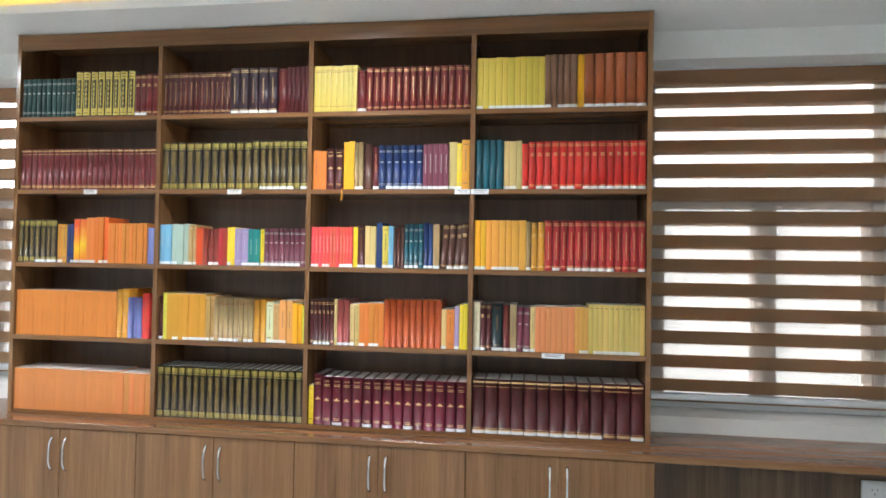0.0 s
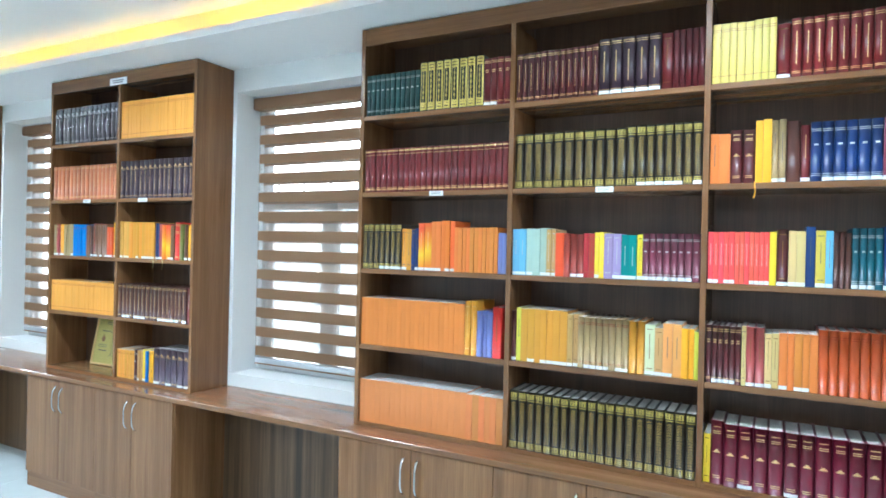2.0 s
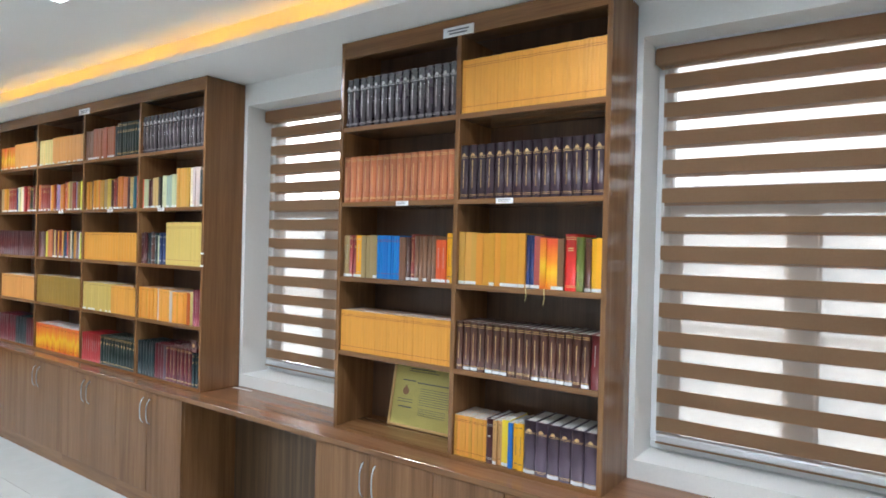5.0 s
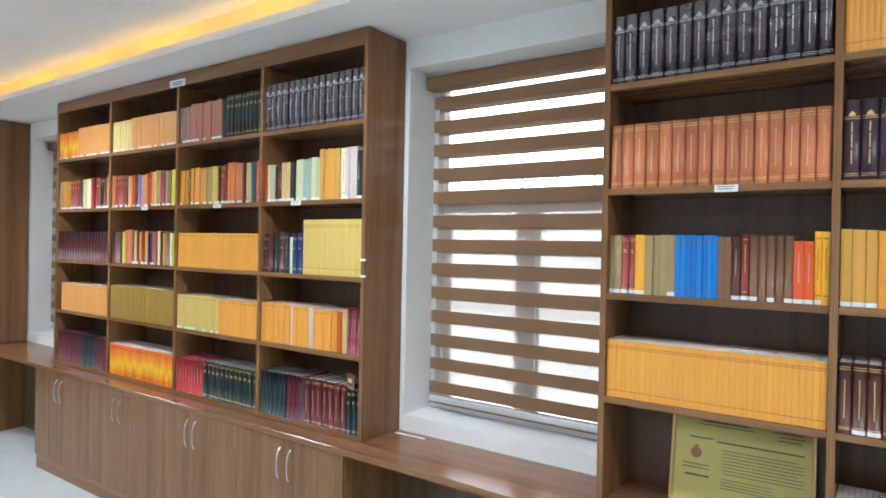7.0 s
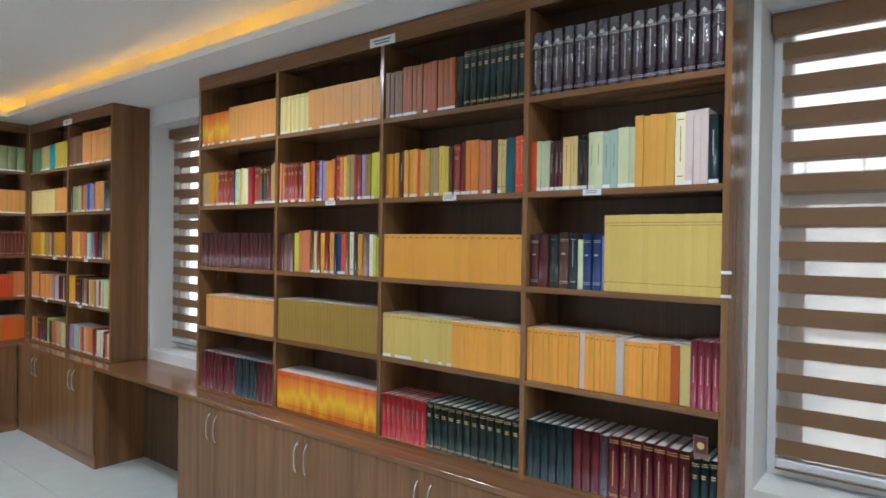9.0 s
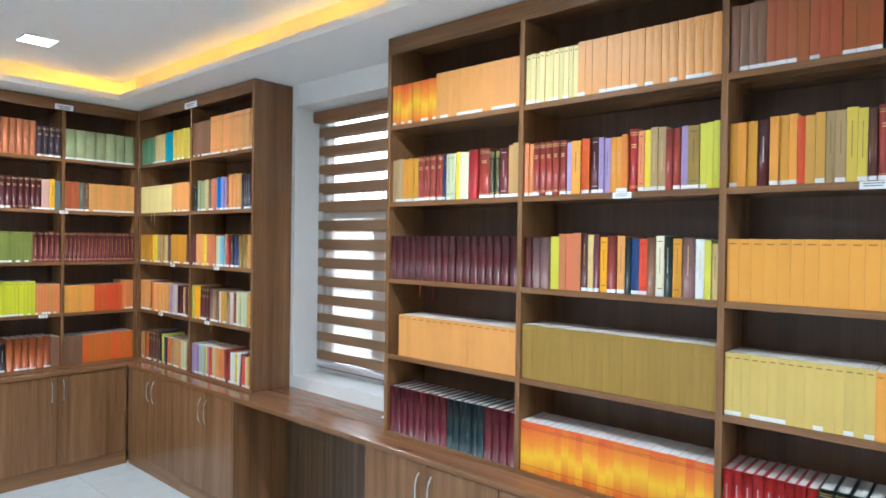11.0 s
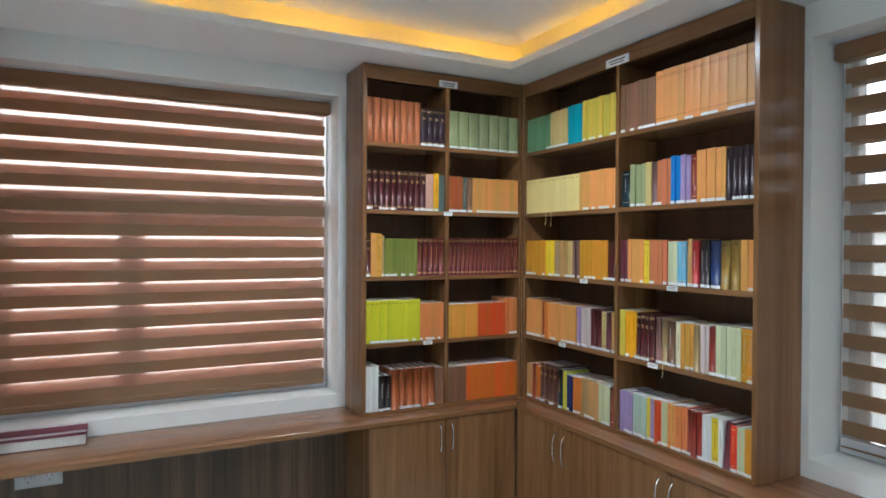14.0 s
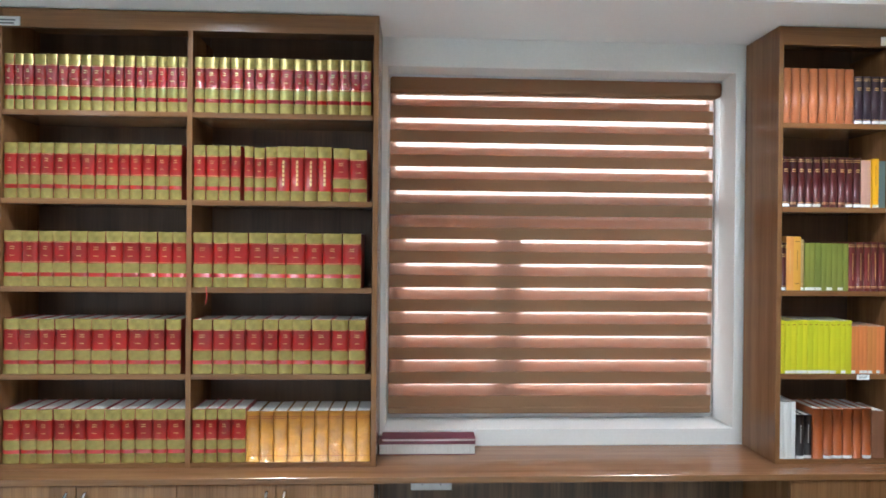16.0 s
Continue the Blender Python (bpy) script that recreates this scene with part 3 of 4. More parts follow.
def strips_mesh(name, w, bulge, n, bands, mat, lift=0.0004):
    """Print laid on a spine: bands are (x0, x1, z0, z1), with x as shares of the width."""
    vs, fs = [], []
    prof = spine_profile(w, bulge, n)

    def depth(x):
        for (x0, y0), (x1, y1) in zip(prof, prof[1:]):
            if x <= x1 + 1e-9:
                return y0 + (y1 - y0) * (x - x0) / (x1 - x0)
        return 0.0
    for a, c, z0, z1 in bands:
        xs = sorted({a * w, c * w} | {x for x, _ in prof if a * w < x < c * w})
        s = len(vs)
        for x in xs:
            y = depth(x) - lift
            vs += [(x, y, z0), (x, y, z1)]
        for i in range(len(xs) - 1):
            p = s + 2 * i
            fs.append((p, p + 2, p + 3, p + 1))
    me = bpy.data.meshes.new(name)
    me.from_pydata(vs, [], fs)
    for p in me.polygons:
        p.use_smooth = True
    me.materials.append(mat)
    return me


def prints(style, w, h, rng, single):
    """What is printed on a spine: name, material, bands."""
    made = []
    full = (0.03, 0.97)
    if "g" in style:
        bands = []
        for z in (0.06, 0.085, 0.90, 0.935):
            bands.append((*full, z * h, z * h + 0.0022))
        if "t" in style:
            bands += [(0.46, 0.54, h * a, h * (a + 0.062)) for a in (0.22, 0.29, 0.36, 0.43, 0.50, 0.57, 0.64, 0.71)]
        else:
            bands += [(0.25, 0.75, h * a, h * a + 0.004) for a in (0.70, 0.74)]
        made.append(("spine_print", gilt, bands))
    elif "o" in style:
        bands = []
        for i in range(16):
            z = 0.16 + 0.041 * i
            bands.append((0.24, 0.44, z * h, z * h + 0.0030))
            bands.append((0.56, 0.76, z * h, z * h + 0.0030))
            bands.append((0.40, 0.60, z * h + 0.0044, z * h + 0.0064))
        made.append(("spine_print", gilt_dull, bands))
        bands = [(*full, z * h, z * h + 0.0022) for z in (0.02, 0.045, 0.08, 0.115, 0.845, 0.88, 0.92, 0.955)]
        bands += [(a, a + 0.14, p * h, q * h) for a in (0.12, 0.43, 0.74) for p, q in ((0.055, 0.075), (0.09, 0.11), (0.893, 0.913), (0.93, 0.95))]
        made.append(("spine_print", gilt_bright, bands))
    elif "b" in style:
        bands = [(0.03, 0.20, 0.02 * h, 0.98 * h), (0.80, 0.97, 0.02 * h, 0.98 * h), (0.46, 0.54, 0.16 * h, 0.82 * h)]
        bands += [(0.2, 0.8, a * h, a * h + 0.010) for a in (0.02, 0.08, 0.13, 0.82, 0.88, 0.94)]
        bands += [(0.4, 0.6, a * h, a * h + 0.012) for a in (0.25, 0.36, 0.47, 0.58, 0.69)]
        made.append(("spine_print", gilt_bright, bands))
    elif "k" in style:
        made += [("spine_panel", tan_panel, [(0, 1, p * h, q * h)]) for p, q in ((0, 0.18), (0.25, 0.425), (0.81, 1.0))]
        bands = [(0.36, 0.64, a * h, a * h + 0.0022) for a in (0.55, 0.67, 0.71)] + [(0.03, 0.97, a * h, a * h + 0.0014) for a in (0.44, 0.795)]
        made.append(("spine_print", gilt, bands))
    elif "j" in style:
        made += [("spine_panel", tan_panel, [(0, 1, p * h, q * h)]) for p, q in ((0, 0.185), (0.80, 1.0))]
        made.append(("spine_print", gilt, [(0.42, 0.58, h * a, h * (a + 0.06)) for a in (0.28, 0.36, 0.44, 0.52, 0.60, 0.68)]))
    elif "e" in style:
        bands = [(0.30, 0.70, 0.80 * h, 0.825 * h), (0.36, 0.64, 0.826 * h, 0.84 * h), (0.44, 0.56, 0.841 * h, 0.855 * h)]
        bands += [(*full, a * h, a * h + 0.0016) for a in (0.05, 0.075, 0.76, 0.785)]
        if "t" in style:
            bands += [(0.46, 0.54, h * a, h * (a + 0.055)) for a in (0.20, 0.26, 0.32, 0.40, 0.46, 0.52, 0.60, 0.66)]
        made.append(("spine_print", silver if "v" in style else gilt, bands))
    elif "m" in style:
        bands = [(0.22, 0.78, 0.50 * h, 0.515 * h), (0.3, 0.7, 0.515 * h, 0.53 * h), (0.4, 0.6, 0.53 * h, 0.55 * h)]
        bands += [(0.2, 0.8, a * h, a * h + 0.0025) for a in (0.10, 0.13, 0.80, 0.83, 0.90)]
        made.append(("spine_print", gilt, bands))
    elif "n" in style:
        bands = [(*full, a * h, a * h + 0.002) for a in (0.04, 0.10, 0.86)]
        bands += [(*full, 0.93 * h, 0.96 * h), (*full, 0.055 * h, 0.08 * h)]
        made.append(("spine_print", gilt, bands))
    elif "w" in style:
        made.append(("spine_print", silver, [(*full, a * h, a * h + 0.002) for a in (0.09, 0.12, 0.84, 0.87)] + [(0.3, 0.7, 0.6 * h, 0.63 * h)]))
    elif "l" in style:
        made.append(("spine_print", red_print, [(0, 1, a * h, a * h + 0.0016) for a in (0.12, 0.86, 0.895)]))
    elif "d" in style:
        made.append(("spine_print", dark_print, [(0.2, 0.8, 0.915 * h, 0.915 * h + 0.003)]))
    elif "t" in style:
        made.append(("spine_print", silver, [(0.45, 0.55, h * a, h * (a + 0.062)) for a in (0.36, 0.43, 0.50, 0.57, 0.64, 0.71)]))
    elif rng.random() < 0.7 and single:
        # a plain printed title of broken bars
        z = rng.uniform(0.3, 0.45)
        bands = []
        while z < rng.uniform(0.7, 0.85):
            step = rng.uniform(0.03, 0.08)
            bands.append((0.46, 0.54, z * h, (z + step) * h))
            z += step + 0.007
        if rng.random() < 0.5:
            bands += [(0.2, 0.8, 0.12 * h, 0.12 * h + 0.003), (0.2, 0.8, 0.90 * h, 0.90 * h + 0.003)]
        if bands:
            made.append(("spine_print", rng.choice([dark_print, gilt, dark_print, silver, ink]), bands))
    return made


WORDS = {"h": "hardback law", "p": "paperback law", "j": "thin paperback law", "v": "plastic-wrapped law"}
NAMES = {
    "tealdark": "dark green", "gold_olive": "olive and gold", "maroon": "maroon", "dkmaroon": "dark maroon", "plum": "plum red", "plumblack": "blackish purple",
    "black": "black", "blackgold": "black and gold", "navy": "navy blue", "blue": "bright blue", "periwinkle": "pale blue", "sky": "sky blue", "tealgrey": "grey green",
    "darkteal": "dark teal", "dkgreen": "dark green", "palegreen": "pale green", "limeyellow": "lime yellow", "olivegreen": "olive green", "lemonpale": "pale lemon",
    "ochre2": "ochre yellow", "khakiyellow": "dull yellow", "orange2": "amber orange", "orange3": "light orange", "salmonorange": "salmon orange",
    "redorange": "red orange", "brickorange": "brick orange", "dustred": "dusty red", "burg": "burgundy", "mauvebrown": "greyish brown", "dkbrown": "dark brown",
    "greyplum": "grey purple", "pinktan": "pinkish tan", "mauvewhite": "off-white", "sunset": "orange and yellow", "redgold": "red and tan gold",
    "plumred": "plum red", "orangered": "reddish orange",
}


def book_run(m, u, count, width, high, colour, style, z, rng):
    finish = "v" if "v" in style else style[0]
    hard = finish != "p"
    if not hard and count >= 14:
        finish = "j"
    d = rng.uniform(0.175, 0.195) if hard else rng.uniform(0.15, 0.17)
    gap = (0.0024 if width > 0.035 else 0.0013) if hard else (0.0004 if finish == "j" else 0.0008)
    w = width - gap
    lean = 5.0 if "/" in style else 0.0
    me = cover_mesh(w, high, d, hard, cover_material(colour, finish))
    b = (min(0.0026, w * 0.16) if hard else 0.0006) + 0.0002
    inset = 0.004 if hard else 0.0005
    pm = mesh_of("page_block", box(b, w - b, 0.0032, d - (0.004 if hard else 0.0004), inset, high - inset), pages)
    bulge, n = (min(0.007, w * 0.18), 6) if hard else (0.0014, 4)
    extra = [(nm, strips_mesh(nm, w, bulge, n, bands, mt), "") for nm, mt, bands in prints(style, w, high, rng, count < 3)]
    sticker = strips_mesh("shelf_sticker", w, bulge, n, [(0.0, 1.0, 0.0015, 0.0145)], card, 0.0007) if "s" in style else None
    words = (NAMES.get(colour, colour), WORDS[finish])
    root = None
    if count > 1:
        root = thing("book_set", m @ pose(u, 0.012, z), "matching %s %s books on a walnut shelf" % words, "books", "shelved book sets")
    vary = 0.17 if "k" in style else (0.14 if finish == "p" else 0.05)
    share = [rng.uniform(1 - vary, 1 + vary) for _ in range(count)]
    share = [v * count / sum(share) for v in share]
    left = 0.0
    for i in range(count):
        ob = new("book" if root is None else "volume", me)
        at = pose(left + gap / 2, rng.uniform(0, 0.002 if finish == "j" else (0.012 if count < 4 else 0.005)), 0, rng.uniform(-0.3, 0) if hard else 0, lean + (rng.uniform(-0.25, 0.25) if hard else 0))
        if root is None:
            ob.matrix_world = m @ pose(u, 0.012, z) @ at
            tagged(ob, "%s %s book standing on a walnut shelf" % words, "book", "single shelved books")
        else:
            ob.parent = root
            ob.matrix_local = at
        left += width * share[i]
        ob.scale = (share[i], 1, rng.uniform(0.965, 1.0) if count < 4 else (rng.uniform(0.985, 1.0) if finish == "p" else rng.uniform(0.994, 1.0)))
        part("page_block", pm, None, ob)
        for nm, e, lb in extra:
            tagged(part(nm, e, None, ob, lb), kind="stuff" if nm == "spine_print" else "")
        if sticker and rng.random() < 0.72:
            part("shelf_sticker", sticker, None, ob, "small white sticker")


def fill(m, a, b, z, spec, seed):
    """spec: runs of end-percent:count:height-cm:colour:style from the bay's start to its end."""
    rng = random.Random(seed)
    at = 0.0
    for k, run_text in enumerate(spec.split()):
        end, count, high, colour, style = run_text.split(":")
        end, count, high = float(end), int(count), float(high) / 100
        u = a + (b - a) * at / 100
        if count and style[0] == "p" and "l" not in style and "d" not in style and (b - a) * (end - at) / 100 / count > 0.033:
            count = max(count, round((b - a) * (end - at) / 100 / rng.uniform(0.022, 0.030)))
        if count:
            book_run(m, u, count, (b - a) * (end - at) / 100 / count, high, colour, style, z, rng)
        at = end


SHELVES = {
    (0, 0): ["40:11:19.5:tealdark:hw 83:8:22.5:gold_olive:hb 100:4:20.5:maroon:hgs", "100:24:20.5:maroon:hn",
             "29:7:21.5:blackgold:hos 36:2:19.5:ochre:ps 41:1:19.5:navy:ps 50:2:22:sunset:ps 57:1:23:orange:ps 66:1:23.5:orangered:ps 94:11:20:orange:p 100:1:18:periwinkle:p",
             "74:22:22.5:orange:p 82:2:24:ochre:h 92:3:20:periwinkle:h 98:1:22:red:h", "76:20:20.5:salmonorange:p 100:6:20:salmonorange:p"],
    (0, 1): ["47:13:20.5:dkmaroon:hgt 79:5:22:plumblack:hgts 85:1:22:maroon:h 100:5:22:dkmaroon:h", "63:11:23:blackgold:ho 100:8:23.5:blackgold:hos",
             "8:2:20:sky:ps 20:3:20:mint:ps 25:1:20:tan:ps 30:1:18.5:redorange:p 41:3:18:brick:hs 47:1:18:crimson:p 52:2:18.5:yellow:ps 61:2:18:lilac:ps 69:2:17.5:teal:ps 72:1:18:yellow:ps 100:8:18:plum:hwts",
             "3:1:21:dkmaroon:hs 6:1:22.5:lime:ps 33:6:22.5:ochre:ps 39:1:21.5:tan:ps 66:8:20.5:khaki:hls 74:2:20.5:ochre:h 79:1:19.5:palegreen:ps 83:1:18.5:tan:ps 92:1:20.5:orange3:ps 98:1:19:gold:p 100:1:18:lime:p",
             "100:20:24.5:blackgold:ho"],
    (0, 2): ["28:8:22:lemon:pl 34:1:19.5:maroon:hs 100:14:20.5:maroon:hgt",
             "4:1:18.5:orange:p 9:1:18.5:orange:p 20:2:19.5:dkmaroon:hm 27:1:23:gold:p 33:2:22.5:khaki:hs 39:1:21.5:dkbrown:h 43:1:20:maroon:hs 71:6:20.5:navy:hws 87:5:21:plum:pts 92:1:22:straw:ps 95:1:21.5:yellow:ps 100:1:23:ochre:p",
             "27:12:19:coral:pts 30:1:19.5:yellow:p 35:1:20.5:dkmaroon:hs 42:2:19.5:straw:ps 46:1:21:navy:ps 50:1:20:lemon:ps 53:1:20:sky:ps 60:3:19.5:dkbrown:h 72:4:20.5:petrol:hws 78:2:21:navy:hs 82:1:21:khaki:ps 95:3:21.5:dkbrown:hgs/ 100:1:21.5:dkbrown:hgs",
             "16:6:21:dkmaroon:hgs 18:1:22:straw:p 26:2:22:dustred:hs 32:2:19.5:straw:ps 48:5:20:orange:ps 84:9:22:brickorange:hl 87:1:18:straw:ps 92:1:18.5:orange:ps 95:1:20:lilac:ps 100:2:21:yellow:ps",
             "3:1:18:yellow:p 9:1:23.5:burgundy:hm 100:14:22.5:burgundy:hms"],
    (0, 3): ["41:11:23.5:lemon:ps 60:5:24:brown:hs 64:1:24.5:gold:ps 100:6:24:rust:hs", "17:4:22.5:petrol:h 28:3:22.5:straw:ps 32:1:21:red:hs 100:15:21.5:red:hgs",
             "7:2:22.5:gold:ps 31:6:22.5:orange2:ps 34:1:22:khaki:hs 42:2:22:ochre:hg 100:13:22.5:crimson:hgts",
             "4:1:22:cream:ps 11:2:21.5:dkmaroon:hgs 18:1:21.5:darkteal:hs 22:1:21:maroon:hs 26:1:21:khaki:ps 34:2:20.5:plum:hws 37:1:20.5:straw:ps 60:7:20.5:peach:p 68:3:21:ochre2:ps 100:11:22:khakiyellow:pds",
             "100:13:24.5:dkmaroon:hns"],
    (1, 0): ["100:15:23.5:plumblack:hvet", "100:16:22:salmon:hgt",
             "7:2:20.5:khaki:ps 14:2:20.5:dustred:hgs 19:1:21:gold:ps 34:4:20.5:khaki:ps 54:8:20.5:blue:pl 60:2:20.5:brown:p 64:1:20:dkbrown:hs 68:1:21.5:brick:hs 86:5:20.5:brown:hs 94:2:19:redorange:ps 100:1:22:gold:ps",
             "100:38:20:orange2:pl", ""],
    (1, 1): ["100:40:23:orange2:pl", "100:15:23:plumblack:het",
             "14:3:22.5:ochre2:ps 50:8:22:ochre:ps 56:2:21.5:navy:hs 60:1:21:dustred:ps 72:2:20.5:sunset:ps 76:1:20:brown:ps 84:1:22.5:red:hg 89:1:21:olivegreen:hs 93:1:20.5:dkbrown:hs 100:1:20.5:gold:ps",
             "94:17:20.5:dkbrown:hgts 100:1:21:maroon:h", "25:11:17.5:orange2:pl 30:1:19:dkmaroon:hw 36:2:18.5:tan:ps 41:1:19:yellow:ps 44:1:18.5:blue:p 52:2:19:gold:p 100:6:21:greyplum:hes"],
    (2, 0): ["38:8:19:sunset:ps 100:13:20.5:orange3:ps",
             "10:2:20.5:khaki:ps 23:3:20.5:ochre:ps 44:4:20.5:brick:hgs 46:1:20:navy:hs 54:1:21:palegreen:ps 57:1:21:yellow:ps 64:1:21:cream:ps 71:1:21:crimson:hs 79:1:22:brick:hgs 86:2:20:dkgreen:hos 92:1:21:maroon:hs 100:2:22:tan:ps",
             "100:18:20.5:dkmaroon:h", "8:0:0:tan:p 100:16:19.5:orange3:pd", "50:9:22:burg:h 78:6:22:darkteal:h 100:4:22:burg:h"],
    (2, 1): ["31:11:20:lemonpale:pds 100:18:20.5:orange3:ps",
             "5:2:21.5:peach:ps 25:5:21:brick:hgs 28:1:20.5:lilac:ps 33:1:20.5:orange2:ps 38:2:21:redorange:ps 43:1:21.5:dkmaroon:hs 49:2:20.5:lilac:ps 55:1:20.5:ochre:ps 58:1:21:orange:ps 63:1:22.5:crimson:hgs 66:1:22:peach:ps 69:1:22:yellow:ps 76:2:22:khaki:ps 83:2:21.5:brick:hs 86:1:22:lilac:ps 91:1:21.5:olive:ps 100:3:22:lime:ps",
             "5:1:20.5:dkmaroon:h 16:2:20.5:mauvebrown:h 21:1:20.5:lime:p 34:3:22:salmon:p 38:1:22:dkbrown:hs 41:1:21.5:straw:ps 44:1:21.5:plum:hs 48:1:21:gold:p 53:1:21:brick:hs 57:1:21:orange3:ps 60:1:20.5:darkteal:hs 64:1:20.5:navy:ps 68:1:20:redorange:ps 72:1:20.5:brown:h 76:1:21:cream:ps 80:1:21:dkgreen:h 84:1:20.5:ochre:p 90:1:21:mauvebrown:h 94:1:20.5:white:ps 97:1:19.5:lime:p 100:1:19:straw:ps",
             "100:20:21.5:olive:p", "100:24:20:sunset:pl"],
    (2, 2): ["14:3:21:brown:ps 54:10:22:rust:ps 60:1:22:darkteal:h 100:9:23:dkgreen:hg",
             "11:2:21:ochre:ps 16:1:21:dkmaroon:hs 26:2:21.5:orange2:ps 29:1:21:redorange:p 36:2:21:ochre2:ps 43:1:21.5:khaki:ps 50:2:21.5:lemon:ps 53:1:21:dkbrown:hs 58:1:22:brick:hgs 62:1:22:maroon:hs 71:2:22.5:orange:ps 79:1:22:salmon:ps 83:1:22:dkmaroon:hs 88:2:22:straw:ps 94:1:22.5:petrol:h 100:2:22.5:redorange:p",
             "100:20:20:orange2:pd", "54:16:20:khakiyellow:pds 100:15:19.5:orange2:pd", "36:9:20:crimson:ht 100:12:20.5:dkgreen:hg"],
    (2, 3): ["100:16:24:plumblack:hvet",
             "4:1:19.5:redorange:p 12:1:19.5:palegreen:ps 20:3:19:dkmaroon:hts 28:1:20:straw:ps 34:2:20:black:hs 42:2:21:palegreen:ps 50:2:21:mint:ps 59:3:21.5:palegreen:ps 78:3:24.5:ochre2:p 83:1:24.5:cream:ps 93:3:25:mauvewhite:ps 98:1:23:darkteal:hs",
             "6:1:20.5:dkmaroon:hw 12:1:20.5:dkmaroon:h 18:1:20.5:darkteal:h 24:1:21:dkbrown:hw 29:1:20.5:darkteal:h 32:1:18.5:palegreen:p 42:2:20.5:navy:hw 44:1:19.5:periwinkle:p 100:17:27:khakiyellow:pl",
             "31:10:20.5:orange2:pd 34:1:20.5:mauvewhite:p 51:6:20.5:orange2:pd 55:1:20.5:mauvewhite:p 72:7:19.5:orange2:pd 78:2:20:ochre:p 82:1:20:brickorange:p 87:1:20.5:straw:p 100:4:22:plumred:ht",
             "28:6:22:darkteal:h 43:3:22.5:burg:h 48:1:22.5:greyplum:h 88:7:22.5:burg:hgt 100:3:21:darkteal:hg"],
    (3, 0): ["30:5:20:green:pls 50:3:20.5:straw:ps 66:2:21:cyan:p 100:6:21.5:lemon:ps", "63:14:20:lemonpale:pd 100:6:20.5:orange3:ps",
             "24:4:20.5:ochre:ps 35:2:20.5:yellow:ps 42:1:20.5:khaki:ps 50:2:20.5:tan:ps 56:1:20:straw:ps 64:1:20.5:mauvebrown:ps 92:5:20.5:ochre:ps 100:1:20.5:dkmaroon:hs",
             "20:3:22:orange3:ps 23:1:21.5:brick:ps 28:1:21:orange:p 60:7:21:orange3:ps 65:1:21:lilac:ps 75:2:21:mauvewhite:ps 86:2:21.5:dkmaroon:hs 91:1:20.5:straw:ps 95:1:20.5:plum:hs 100:1:20.5:tan:ps",
             "8:2:20:tan:ps 13:1:20.5:brick:hs 19:1:20:orange:ps 41:4:22.5:dkbrown:hgs 46:1:22:darkteal:hs 50:1:21.5:lime:ps 57:1:20:navy:ps 67:2:20:orange:ps 72:1:20.5:khaki:ps 84:3:20.5:tan:ps 95:2:20:palegreen:ps 100:1:20:brick:hs"],
    (3, 1): ["30:4:23.5:brown:ps 100:12:25:orange3:pls",
             "9:1:18:darkteal:h 22:3:20.5:sage:ps 27:1:21:straw:ps 31:1:21:mauvebrown:hs 43:3:21:salmon:ps 50:1:21.5:blue:ps 57:1:21.5:lilac:ps 62:1:21:brick:hs 82:3:22.5:orange3:ps 100:5:21.5:plumblack:hts",
             "7:1:20.5:plum:ps 21:3:21:orange3:ps 26:1:20.5:yellow:p 40:3:20.5:salmon:ps 48:1:20:palegreen:ps 55:1:20:sky:ps 59:1:21:tan:ps 64:1:20.5:crimson:hts 72:2:20.5:black:hts 79:1:20.5:navy:hs 91:2:20.5:olive:h 100:1:21:orange3:ps",
             "5:1:22.5:lemon:ps 15:1:22.5:gold:ps 31:4:22:dkmaroon:hgs 36:1:21.5:mauvebrown:hs 41:1:21:khaki:hs 47:1:21:brown:hs 51:1:20.5:cream:ps 61:2:20.5:ochre2:ps 65:1:20.5:khaki:hs 71:1:20.5:mauvewhite:ps 76:1:20.5:brick:hs 92:3:21.5:palegreen:ps 100:1:21.5:ochre:ps",
             "12:2:20:lilac:ps 24:3:20:mint:ps 27:1:20:yellow:ps 31:1:20:lilac:ps 36:1:20:redorange:ps 41:1:20.5:palegreen:ps 47:1:20.5:orange3:ps 56:2:20.5:salmonorange:ps 67:3:20.5:brick:hs 73:2:20:white:pts 78:1:20:yellow:ps 81:1:20:white:ps 86:1:20.5:plum:h/ 90:1:19:redorange:ps 95:1:19:palegreen:ps 100:1:19.5:ochre:ps"],
    (4, 0): ["68:8:24:copper:h 100:4:21:plumblack:hgs", "75:10:22:dkmaroon:hgs 86:2:21:pinktan:ps 92:1:22:gold:ps 100:1:21.5:tealgrey:ps",
             "6:1:21.5:dkmaroon:hgs 13:1:24:orange3:p 20:1:24:orange2:p 23:1:22.5:khaki:ps 64:2:21:olivegreen:ps 100:5:21.5:maroon:hgt",
             "68:13:23.5:limeyellow:pds 100:8:21:salmonorange:ps", "16:4:25:white:p 32:2:19.5:black:hts 88:6:22:rust:hs 100:2:21.5:brown:p"],
    (4, 1): ["100:7:21.5:sage:hs", "20:2:21:rust:ps 26:1:21:tealgrey:ps 33:1:21:brown:hs 100:10:20.5:orange3:ps", "100:17:21.5:maroon:hgt",
             "42:7:19.5:orange2:p 82:8:19.5:redorange:p 100:2:22:salmonorange:ps", "26:4:20.5:brown:p 100:10:20.5:orangered:p"],
    (5, 0): ["100:17:23.2:redgold:hvk", "97:14:23:redgold:hk", "100:11:23:redgold:hk", "97:10:23:redgold:hk", "100:11:22.5:redgold:hk"],
